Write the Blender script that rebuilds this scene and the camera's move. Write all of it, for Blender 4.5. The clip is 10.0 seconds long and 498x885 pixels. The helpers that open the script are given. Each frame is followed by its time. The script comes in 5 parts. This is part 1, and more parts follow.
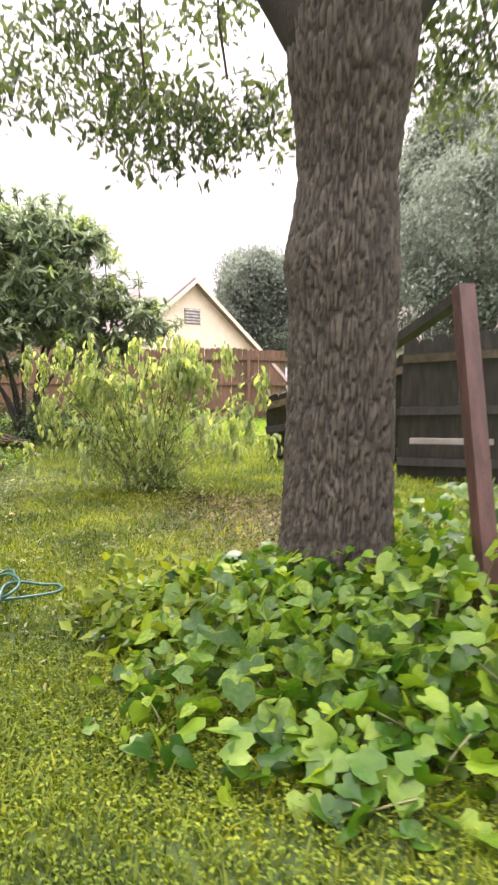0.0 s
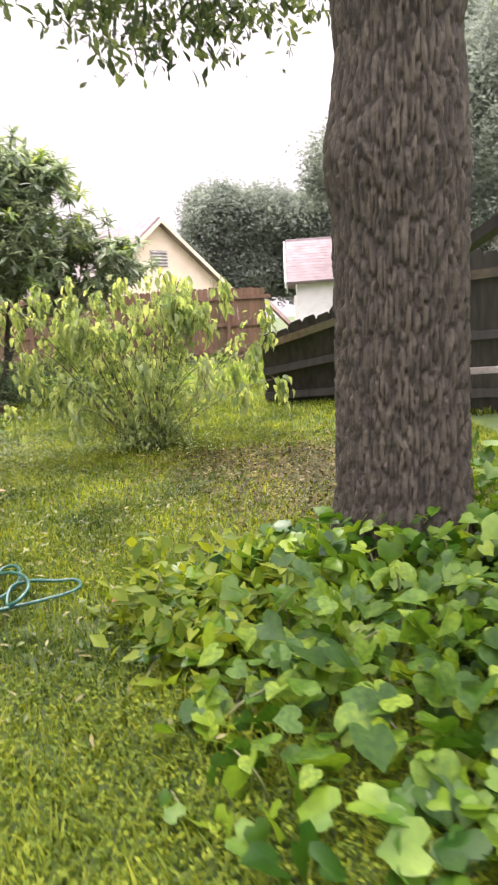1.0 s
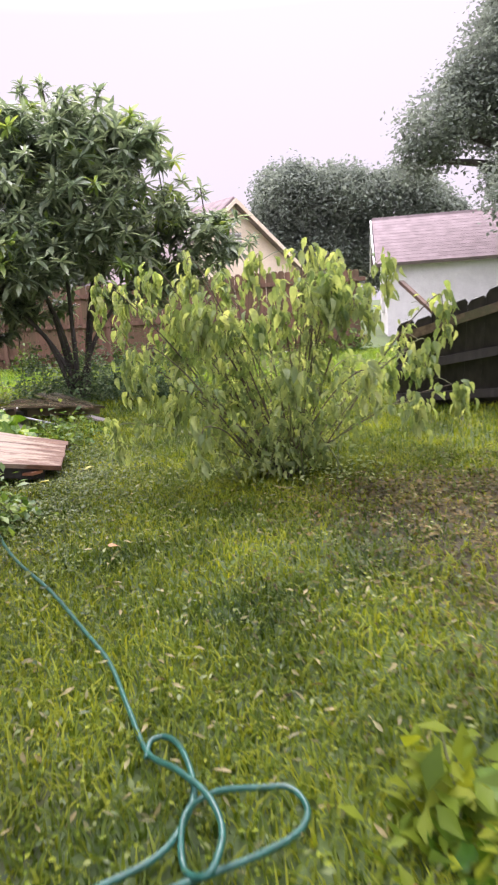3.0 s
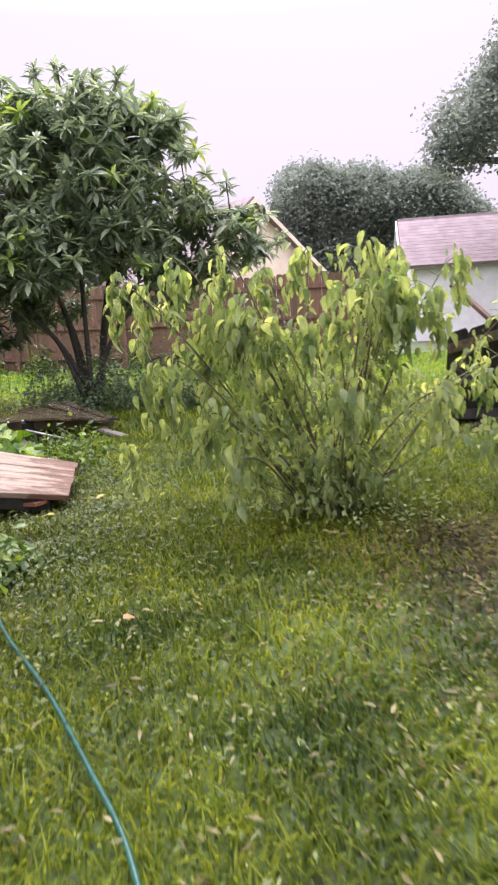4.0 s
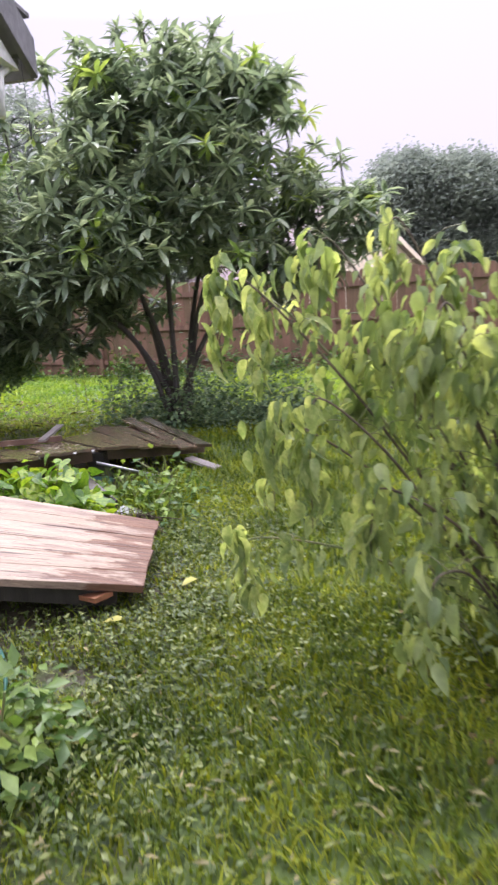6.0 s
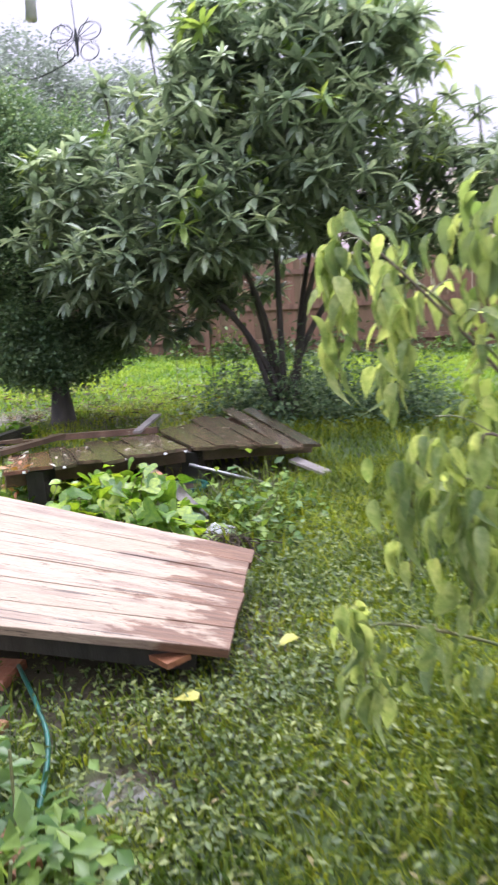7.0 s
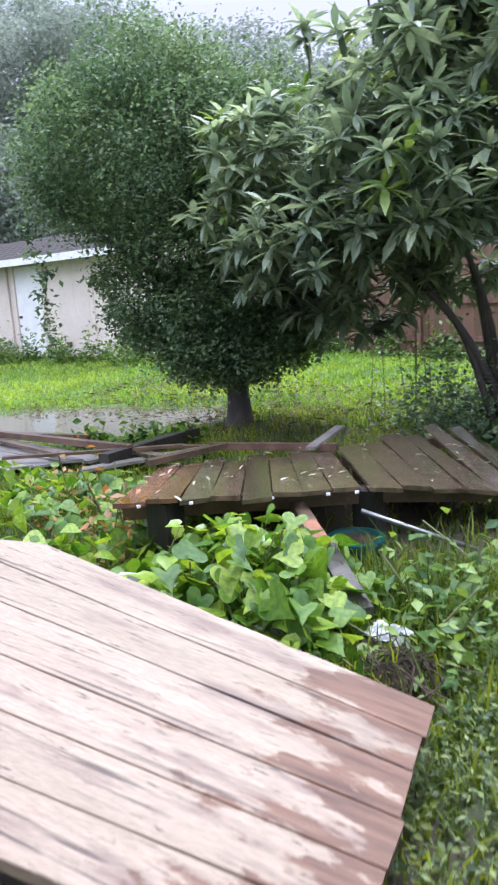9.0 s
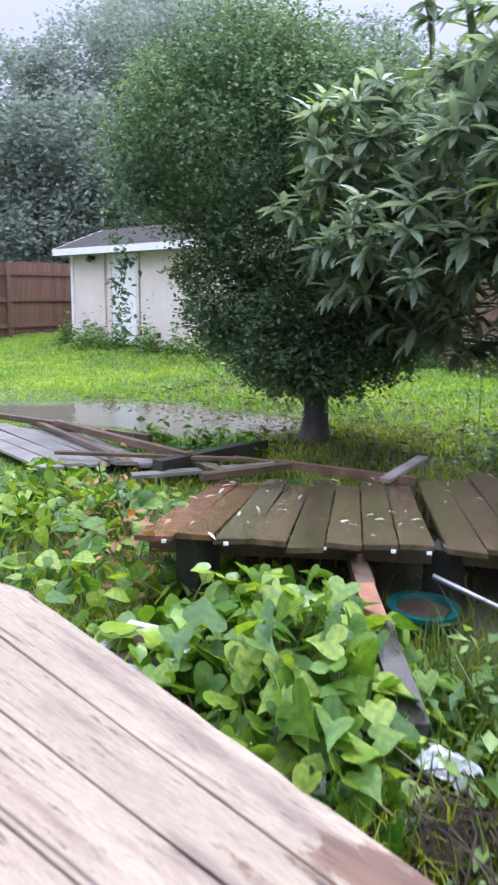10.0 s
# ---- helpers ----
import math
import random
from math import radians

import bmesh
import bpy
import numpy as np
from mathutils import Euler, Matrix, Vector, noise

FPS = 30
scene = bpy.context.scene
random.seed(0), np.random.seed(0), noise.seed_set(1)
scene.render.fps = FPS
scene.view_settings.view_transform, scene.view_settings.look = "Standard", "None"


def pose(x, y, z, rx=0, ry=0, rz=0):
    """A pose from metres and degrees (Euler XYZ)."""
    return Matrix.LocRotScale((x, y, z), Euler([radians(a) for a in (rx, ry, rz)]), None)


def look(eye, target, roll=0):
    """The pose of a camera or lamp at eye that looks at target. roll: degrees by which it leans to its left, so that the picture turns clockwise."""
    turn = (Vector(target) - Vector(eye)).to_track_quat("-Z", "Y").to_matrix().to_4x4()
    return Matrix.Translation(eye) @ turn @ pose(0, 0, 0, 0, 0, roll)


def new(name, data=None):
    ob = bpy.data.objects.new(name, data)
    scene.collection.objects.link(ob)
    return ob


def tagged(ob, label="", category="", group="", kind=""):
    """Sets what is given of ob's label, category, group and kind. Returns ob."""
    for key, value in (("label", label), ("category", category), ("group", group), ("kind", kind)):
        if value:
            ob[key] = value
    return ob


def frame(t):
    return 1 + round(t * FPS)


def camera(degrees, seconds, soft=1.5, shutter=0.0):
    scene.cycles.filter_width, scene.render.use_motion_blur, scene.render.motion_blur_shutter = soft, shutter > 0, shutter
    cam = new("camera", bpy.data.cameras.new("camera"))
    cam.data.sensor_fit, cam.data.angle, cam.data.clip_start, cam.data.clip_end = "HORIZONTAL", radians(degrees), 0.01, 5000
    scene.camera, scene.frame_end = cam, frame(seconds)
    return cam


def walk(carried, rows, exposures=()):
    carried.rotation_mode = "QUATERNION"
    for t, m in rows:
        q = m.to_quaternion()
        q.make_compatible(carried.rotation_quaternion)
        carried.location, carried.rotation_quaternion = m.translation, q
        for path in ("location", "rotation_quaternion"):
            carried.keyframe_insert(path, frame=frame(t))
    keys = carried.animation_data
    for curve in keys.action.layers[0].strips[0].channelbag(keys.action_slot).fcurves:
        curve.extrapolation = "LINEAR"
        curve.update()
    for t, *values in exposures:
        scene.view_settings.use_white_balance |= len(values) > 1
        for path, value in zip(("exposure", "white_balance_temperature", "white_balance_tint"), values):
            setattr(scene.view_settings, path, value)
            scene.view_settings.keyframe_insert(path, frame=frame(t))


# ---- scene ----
cam = camera(40.0, 10.0, soft=2.2, shutter=0.5)
METRES, EYE, TILT, LEAN, TURN = 6.85, 1.1, 0.0, 0.0, -2.6
ROWS = [
    (0.0, 0.0, 0.0, 0.0, 0.03, -5.4, -0.33),
    (0.5, -0.0166, 0.05, -0.0042, -0.24, -8.26, 1.67),
    (1.0, -0.0439, 0.0955, -0.0038, -2.66, -10.29, 3.69),
    (1.5, -0.0682, 0.1417, 0.0003, -6.98, -10.98, 4.01),
    (2.0, -0.0901, 0.1923, 0.0039, -4.04, -10.5, 4.78),
    (2.5, -0.12, 0.2454, 0.006, 0.68, -10.17, 4.59),
    (3.0, -0.1374, 0.2969, 0.0042, 2.32, -11.18, 3.82),
    (4.5, -0.1821, 0.4525, 0.0123, 3.79, -10.57, 3.17),
    (5.0, -0.2012, 0.5017, 0.0139, 4.31, -9.78, 3.3),
    (5.5, -0.215, 0.5521, 0.0132, 6.75, -10.19, 3.56),
    (7.0, -0.2495, 0.7016, 0.0185, 19.59, -12.1, 4.13),
    (7.5, -0.2703, 0.7427, 0.0139, 24.13, -13.03, 4.43),
    (8.0, -0.2868, 0.7852, 0.0126, 29.1, -14.25, 5.42),
    (8.5, -0.2923, 0.825, 0.0152, 35.85, -11.54, 6.26),
    (9.0, -0.3028, 0.864, 0.0118, 37.31, -11.6, 3.39),
    (9.5, -0.3193, 0.9006, 0.0125, 41.47, -11.73, 0.81),
    (10.0, -0.3364, 0.9331, 0.0144, 45.54, -11.43, -1.05),
]
walk(cam, [(t, pose(0, 0, EYE, TILT, LEAN, TURN) @ pose(METRES * x, METRES * y, METRES * z, 90 + pitch, roll, yaw)) for t, x, y, z, yaw, pitch, roll in ROWS],
     [(0.0, 1.45, 6700, 20), (1.5, 1.25, 6500, 22), (3.0, 0.95, 6200, 26), (5.5, 0.95, 5950, 27), (7.5, 1.12, 5600, 19), (10.0, 0.88, 5250, 17)])

# ---- world, sun, exposure ----
world = bpy.data.worlds.new("overcast_sky")
scene.world = world
world.use_nodes = True
wn, wl = world.node_tree.nodes, world.node_tree.links
wn.clear()
w_out = wn.new("ShaderNodeOutputWorld")
w_bg = wn.new("ShaderNodeBackground")
w_sky = wn.new("ShaderNodeTexSky")
w_sky.sky_type, w_sky.sun_disc = "NISHITA", False
w_sky.sun_elevation, w_sky.sun_rotation = radians(52), radians(8)
w_sky.dust_density = 6.0
w_str = wn.new("ShaderNodeMix")
w_str.data_type, w_str.blend_type = "RGBA", "MIX"
w_str.inputs[0].default_value = 0.93
w_tc = wn.new("ShaderNodeTexCoord")
w_sep = wn.new("ShaderNodeSeparateXYZ")
w_ramp = wn.new("ShaderNodeValToRGB")
w_ramp.color_ramp.elements[0].position, w_ramp.color_ramp.elements[0].color = 0.0, (4.5, 4.25, 4.5, 1)
w_ramp.color_ramp.elements[1].position, w_ramp.color_ramp.elements[1].color = 1.0, (30, 30, 30.5, 1)
e = w_ramp.color_ramp.elements.new(0.36)
e.color = (5.0, 4.75, 5.05, 1)
e = w_ramp.color_ramp.elements.new(0.6)
e.color = (19, 18.8, 19.2, 1)
wl.new(w_tc.outputs["Generated"], w_sep.inputs[0])
wl.new(w_sep.outputs["Z"], w_ramp.inputs[0])
wl.new(w_sky.outputs[0], w_str.inputs[6])
wl.new(w_ramp.outputs[0], w_str.inputs[7])
wl.new(w_str.outputs[2], w_bg.inputs[0])
w_bg.inputs[1].default_value = 0.1
wl.new(w_bg.outputs[0], w_out.inputs[0])

sun = new("sun", bpy.data.lights.new("sun", "SUN"))
sun.data.energy, sun.data.angle, sun.data.color = 2.2, radians(25), (1.0, 0.96, 0.88)
sun.matrix_world = look((-3, 12, 20), (0, 0, 0))

# ---- materials ----


def material(name, c1, c2, scale=6.0, rough=0.6, bump=0.3, fine=60.0, stretch=(1, 1, 1), vary=0.0, by="island",
             trans=0.0, tcol=None, spec=0.5, metal=0.0, c3=None, patch=1.2, c3_from=0.52, c3_to=0.62):
    """Two colours mixed by broad noise, a finer grain, relief, variation per piece, and an optional third colour in patches."""
    m = bpy.data.materials.new(name)
    m.use_nodes = True
    n, l = m.node_tree.nodes, m.node_tree.links
    b = n["Principled BSDF"]
    tc = n.new("ShaderNodeTexCoord")
    mp = n.new("ShaderNodeMapping")
    mp.inputs["Scale"].default_value = stretch
    l.new(tc.outputs["Object"], mp.inputs[0])
    n1 = n.new("ShaderNodeTexNoise")
    n1.inputs["Scale"].default_value, n1.inputs["Detail"].default_value = scale, 6
    l.new(mp.outputs[0], n1.inputs["Vector"])
    n2 = n.new("ShaderNodeTexNoise")
    n2.inputs["Scale"].default_value, n2.inputs["Detail"].default_value = fine, 4
    l.new(mp.outputs[0], n2.inputs["Vector"])
    r = n.new("ShaderNodeValToRGB")
    r.color_ramp.elements[0].position, r.color_ramp.elements[0].color = 0.35, (*c1, 1)
    r.color_ramp.elements[1].position, r.color_ramp.elements[1].color = 0.65, (*c2, 1)
    l.new(n1.outputs[0], r.inputs[0])
    col = r.outputs[0]
    if c3:
        n3 = n.new("ShaderNodeTexNoise")
        n3.inputs["Scale"].default_value, n3.inputs["Detail"].default_value = patch, 8
        n3.inputs["Roughness"].default_value = 0.65
        l.new(mp.outputs[0], n3.inputs["Vector"])
        mr = n.new("ShaderNodeMapRange")
        mr.inputs[1].default_value, mr.inputs[2].default_value = c3_from, c3_to
        l.new(n3.outputs[0], mr.inputs[0])
        mx = n.new("ShaderNodeMix")
        mx.data_type = "RGBA"
        l.new(mr.outputs[0], mx.inputs[0])
        l.new(col, mx.inputs[6])
        mx.inputs[7].default_value = (*c3, 1)
        col = mx.outputs[2]
    hsv = n.new("ShaderNodeHueSaturation")
    ma = n.new("ShaderNodeMath")
    ma.operation = "MULTIPLY_ADD"
    ma.inputs[1].default_value, ma.inputs[2].default_value = 0.7, 0.65
    l.new(n2.outputs[0], ma.inputs[0])
    val = ma.outputs[0]
    if vary:
        src = n.new("ShaderNodeNewGeometry").outputs["Random Per Island"] if by == "island" else n.new("ShaderNodeObjectInfo").outputs["Random"]
        m2 = n.new("ShaderNodeMath")
        m2.operation = "MULTIPLY_ADD"
        m2.inputs[1].default_value, m2.inputs[2].default_value = vary, 1 - vary / 2
        l.new(src, m2.inputs[0])
        m3 = n.new("ShaderNodeMath")
        m3.operation = "MULTIPLY"
        l.new(m2.outputs[0], m3.inputs[0])
        l.new(val, m3.inputs[1])
        val = m3.outputs[0]
        m4 = n.new("ShaderNodeMath")
        m4.operation = "MULTIPLY_ADD"
        m4.inputs[1].default_value, m4.inputs[2].default_value = -0.06 * min(vary, 1), 0.5 + 0.03 * min(vary, 1)
        l.new(src, m4.inputs[0])
        l.new(m4.outputs[0], hsv.inputs["Hue"])
    l.new(val, hsv.inputs["Value"])
    l.new(col, hsv.inputs["Color"])
    l.new(hsv.outputs[0], b.inputs["Base Color"])
    b.inputs["Roughness"].default_value = rough
    b.inputs["Specular IOR Level"].default_value = spec
    b.inputs["Metallic"].default_value = metal
    if bump:
        bp = n.new("ShaderNodeBump")
        bp.inputs["Strength"].default_value, bp.inputs["Distance"].default_value = bump, 0.01
        l.new(n2.outputs[0], bp.inputs["Height"])
        l.new(bp.outputs[0], b.inputs["Normal"])
    if trans:
        t = n.new("ShaderNodeBsdfTranslucent")
        h2 = n.new("ShaderNodeMix")
        h2.data_type, h2.blend_type = "RGBA", "MULTIPLY"
        h2.inputs[0].default_value = 1.0
        l.new(hsv.outputs[0], h2.inputs[6])
        h2.inputs[7].default_value = (*(tcol or (1.6, 1.5, 0.7)), 1)
        l.new(h2.outputs[2], t.inputs[0])
        ms = n.new("ShaderNodeMixShader")
        ms.inputs[0].default_value = trans
        l.new(b.outputs[0], ms.inputs[1])
        l.new(t.outputs[0], ms.inputs[2])
        l.new(ms.outputs[0], n["Material Output"].inputs[0])
    return m


SOIL = material("lawn_soil", (0.032, 0.055, 0.011), (0.065, 0.10, 0.017), 1.6, 0.85, 0.8, 35, c3=(0.07, 0.05, 0.032), patch=0.7, c3_from=0.55, c3_to=0.68)


def worn_and_shaded_soil():
    n, l = SOIL.node_tree.nodes, SOIL.node_tree.links
    b = n["Principled BSDF"]
    col = b.inputs["Base Color"].links[0].from_socket
    at = n.new("ShaderNodeAttribute")
    at.attribute_name = "worn"
    nz = n.new("ShaderNodeTexNoise")
    nz.inputs["Scale"].default_value, nz.inputs["Detail"].default_value = 5.0, 8
    ad = n.new("ShaderNodeMath")
    ad.operation = "ADD"
    l.new(at.outputs["Fac"], ad.inputs[0])
    l.new(nz.outputs[0], ad.inputs[1])
    mr = n.new("ShaderNodeMapRange")
    mr.inputs[1].default_value, mr.inputs[2].default_value = 0.75, 1.1
    l.new(ad.outputs[0], mr.inputs[0])
    mx = n.new("ShaderNodeMix")
    mx.data_type = "RGBA"
    l.new(mr.outputs[0], mx.inputs[0])
    l.new(col, mx.inputs[6])
    mx.inputs[7].default_value = (0.042, 0.033, 0.016, 1)
    l.new(mx.outputs[2], b.inputs["Base Color"])


worn_and_shaded_soil()
GRASS = material("grass_blade", (0.05, 0.085, 0.008), (0.175, 0.222, 0.016), 1.6, 0.45, 0, 3, vary=1.1, trans=0.45, spec=0.2)
GRASS_FAR = material("far_grass", (0.13, 0.235, 0.02), (0.23, 0.325, 0.035), 0.6, 0.5, 0, 3, vary=0.6, trans=0.4)
LITTER = material("leaf_litter", (0.045, 0.036, 0.01), (0.13, 0.106, 0.036), 3, 0.65, 0.1, 40, vary=1.2, trans=0.15, spec=0.15)
DRYLEAF = material("dry_tan_leaf", (0.12, 0.108, 0.04), (0.235, 0.22, 0.10), 3, 0.5, 0.1, 40, vary=1.0, trans=0.2, spec=0.2)
SHRED = material("shredded_green_leaf", (0.05, 0.08, 0.018), (0.14, 0.175, 0.055), 3, 0.5, 0.1, 40, vary=1.3, trans=0.2, spec=0.3)
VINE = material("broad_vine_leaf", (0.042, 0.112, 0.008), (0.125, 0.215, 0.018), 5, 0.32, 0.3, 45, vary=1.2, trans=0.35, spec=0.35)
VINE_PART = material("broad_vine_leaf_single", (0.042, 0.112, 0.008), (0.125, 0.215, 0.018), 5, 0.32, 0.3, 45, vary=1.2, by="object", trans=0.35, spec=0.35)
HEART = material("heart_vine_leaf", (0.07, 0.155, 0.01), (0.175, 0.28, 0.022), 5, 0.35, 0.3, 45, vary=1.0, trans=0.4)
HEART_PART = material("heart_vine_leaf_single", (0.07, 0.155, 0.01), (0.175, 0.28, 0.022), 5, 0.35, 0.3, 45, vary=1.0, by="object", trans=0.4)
BUSH = material("drooping_shrub_leaf", (0.18, 0.255, 0.10), (0.315, 0.375, 0.19), 4, 0.5, 0.25, 40, vary=0.8, trans=0.55, spec=0.3)
BUSH_PART = material("drooping_shrub_leaf_single", (0.18, 0.255, 0.10), (0.315, 0.375, 0.19), 4, 0.5, 0.25, 40, vary=0.8, by="object", trans=0.55, spec=0.3)
YELLOW = material("yellowed_leaf", (0.30, 0.29, 0.05), (0.38, 0.36, 0.08), 9, 0.5, 0.2, 40, trans=0.3)
ORANGE = material("orange_leaf", (0.26, 0.11, 0.03), (0.34, 0.18, 0.06), 9, 0.5, 0.2, 40, trans=0.2)
STEM = material("green_stem", (0.10, 0.13, 0.04), (0.16, 0.15, 0.06), 8, 0.6, 0.3, 60)
TWIG = material("brown_twig", (0.06, 0.045, 0.03), (0.12, 0.09, 0.06), 8, 0.7, 0.3, 60)
LOQUAT = material("loquat_leaf", (0.155, 0.205, 0.135), (0.265, 0.32, 0.205), 1.4, 0.38, 0.2, 30, vary=0.9, trans=0.45, tcol=(1.2, 1.2, 0.9))
LOQUAT_NEW = material("loquat_young_leaf", (0.16, 0.25, 0.07), (0.24, 0.32, 0.10), 1.4, 0.35, 0.2, 30, vary=0.7, trans=0.35)
HOLLY = material("small_dark_leaf", (0.08, 0.135, 0.065), (0.15, 0.215, 0.10), 1.6, 0.5, 0.1, 30, vary=1.0, trans=0.4, tcol=(1.2, 1.2, 0.9), spec=0.3)
# rain haze is put into this base colour: paler and greyer than real leaves
WOODS = material("hazed_foliage", (0.19, 0.22, 0.185), (0.26, 0.295, 0.245), 0.5, 0.8, 0, 5, vary=0.45, trans=0.45, tcol=(1.1, 1.1, 1.0), spec=0.1)
OAKLEAF = material("oak_leaf", (0.055, 0.085, 0.05), (0.105, 0.145, 0.08), 2, 0.4, 0.1, 30, vary=0.9, trans=0.5)
WEED = material("weed_leaf", (0.065, 0.13, 0.025), (0.14, 0.225, 0.045), 3, 0.45, 0.1, 40, vary=0.9, trans=0.35)
CLOVER = material("lawn_weed_leaf", (0.10, 0.15, 0.012), (0.20, 0.255, 0.02), 0.8, 0.5, 0, 4, vary=0.8, trans=0.4, spec=0.2)
REDLEAF = material("reddish_leaf", (0.22, 0.10, 0.03), (0.32, 0.18, 0.05), 3, 0.5, 0.1, 40, vary=0.8, trans=0.3)
BARK2 = material("dark_wet_bark", (0.03, 0.026, 0.022), (0.075, 0.062, 0.05), 9, 0.6, 0.7, 50, stretch=(1, 1, 0.3))
BARK3 = material("distant_bark", (0.07, 0.06, 0.055), (0.12, 0.105, 0.09), 6, 0.8, 0.4, 30)
FENCE = material("red_brown_cedar", (0.115, 0.062, 0.037), (0.18, 0.103, 0.062), 3, 0.6, 0.35, 40, stretch=(6, 6, 0.5), vary=0.5, by="object")
FENCE_J = material("red_brown_cedar_joined", (0.115, 0.06, 0.04), (0.18, 0.10, 0.066), 3, 0.6, 0.35, 40, stretch=(6, 6, 0.5), vary=0.5)
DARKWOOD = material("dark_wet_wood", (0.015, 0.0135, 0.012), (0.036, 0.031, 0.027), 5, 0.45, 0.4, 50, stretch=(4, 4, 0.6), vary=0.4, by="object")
WETWOOD = material("weathered_wet_picket", (0.045, 0.032, 0.02), (0.11, 0.08, 0.048), 5, 0.17, 0.1, 45, stretch=(3, 3, 3), vary=0.6, by="object", c3=(0.06, 0.058, 0.028), patch=2.0)
WETRED = material("wet_reddish_picket", (0.085, 0.042, 0.02), (0.15, 0.075, 0.036), 5, 0.24, 0.4, 45, stretch=(3, 3, 3), vary=0.4, by="object")
REDPOST = material("reddish_post_paint", (0.05, 0.022, 0.016), (0.085, 0.038, 0.028), 6, 0.5, 0.4, 50, stretch=(4, 4, 0.5))
RAIL = material("wet_rail", (0.065, 0.04, 0.024), (0.125, 0.08, 0.05), 6, 0.4, 0.4, 50, vary=0.4, by="object")
GREYWOOD = material("grey_wet_board", (0.17, 0.15, 0.135), (0.27, 0.24, 0.22), 5, 0.3, 0.4, 50, vary=0.4, by="object")
RAWWOOD = material("raw_orange_wood", (0.19, 0.075, 0.035), (0.28, 0.125, 0.06), 8, 0.5, 0.4, 60)
TERRACOTTA = material("wet_terracotta", (0.22, 0.095, 0.048), (0.32, 0.15, 0.08), 8, 0.4, 0.4, 60, vary=0.4, by="object")
HOSE = material("teal_hose", (0.006, 0.058, 0.042), (0.016, 0.09, 0.068), 30, 0.35, 0.2, 90)
WHITE = material("white_paint", (0.74, 0.72, 0.72), (0.82, 0.80, 0.80), 4, 0.5, 0.15, 60)
CREAM = material("cream_siding", (0.64, 0.55, 0.48), (0.71, 0.62, 0.55), 2, 0.6, 0.15, 60, c3=(0.60, 0.52, 0.45), patch=1.0, c3_from=0.62, c3_to=0.8)
PEACH = material("peach_siding", (0.76, 0.62, 0.48), (0.82, 0.69, 0.55), 2, 0.7, 0.1, 40)
PINKROOF = material("pale_pink_shingle", (0.21, 0.165, 0.168), (0.28, 0.225, 0.228), 3, 0.95, 0.4, 40, spec=0.1)
GREYROOF = material("grey_shingle", (0.30, 0.29, 0.30), (0.42, 0.41, 0.42), 3, 0.7, 0.4, 40)
SHEDROOF = material("brown_grey_shingle", (0.03, 0.027, 0.026), (0.085, 0.075, 0.07), 3, 0.95, 0.5, 40, spec=0.05)
DARKROOF = material("dark_shingle", (0.12, 0.115, 0.12), (0.18, 0.17, 0.18), 3, 0.7, 0.4, 40)
PLASTIC = material("grey_plastic", (0.34, 0.355, 0.35), (0.42, 0.435, 0.43), 5, 0.35, 0.05, 60)
TEAL = material("teal_plastic", (0.004, 0.055, 0.05), (0.008, 0.075, 0.07), 5, 0.3, 0.05, 60)
PAPER = material("crumpled_white_plastic", (0.45, 0.45, 0.47), (0.6, 0.6, 0.62), 8, 0.4, 0.4, 40)
METALPOLE = material("bare_metal", (0.2, 0.2, 0.2), (0.3, 0.3, 0.29), 8, 0.4, 0.1, 60, metal=0.8)
WIRE = material("dark_wire", (0.03, 0.03, 0.035), (0.06, 0.06, 0.065), 8, 0.4, 0, 60)
MUD = material("wet_mud", (0.025, 0.018, 0.011), (0.06, 0.043, 0.027), 6, 0.7, 0.8, 40, spec=0.2)
DARKGLASS = material("dark_window_glass", (0.04, 0.045, 0.05), (0.06, 0.065, 0.07), 2, 0.08, 0, 40)


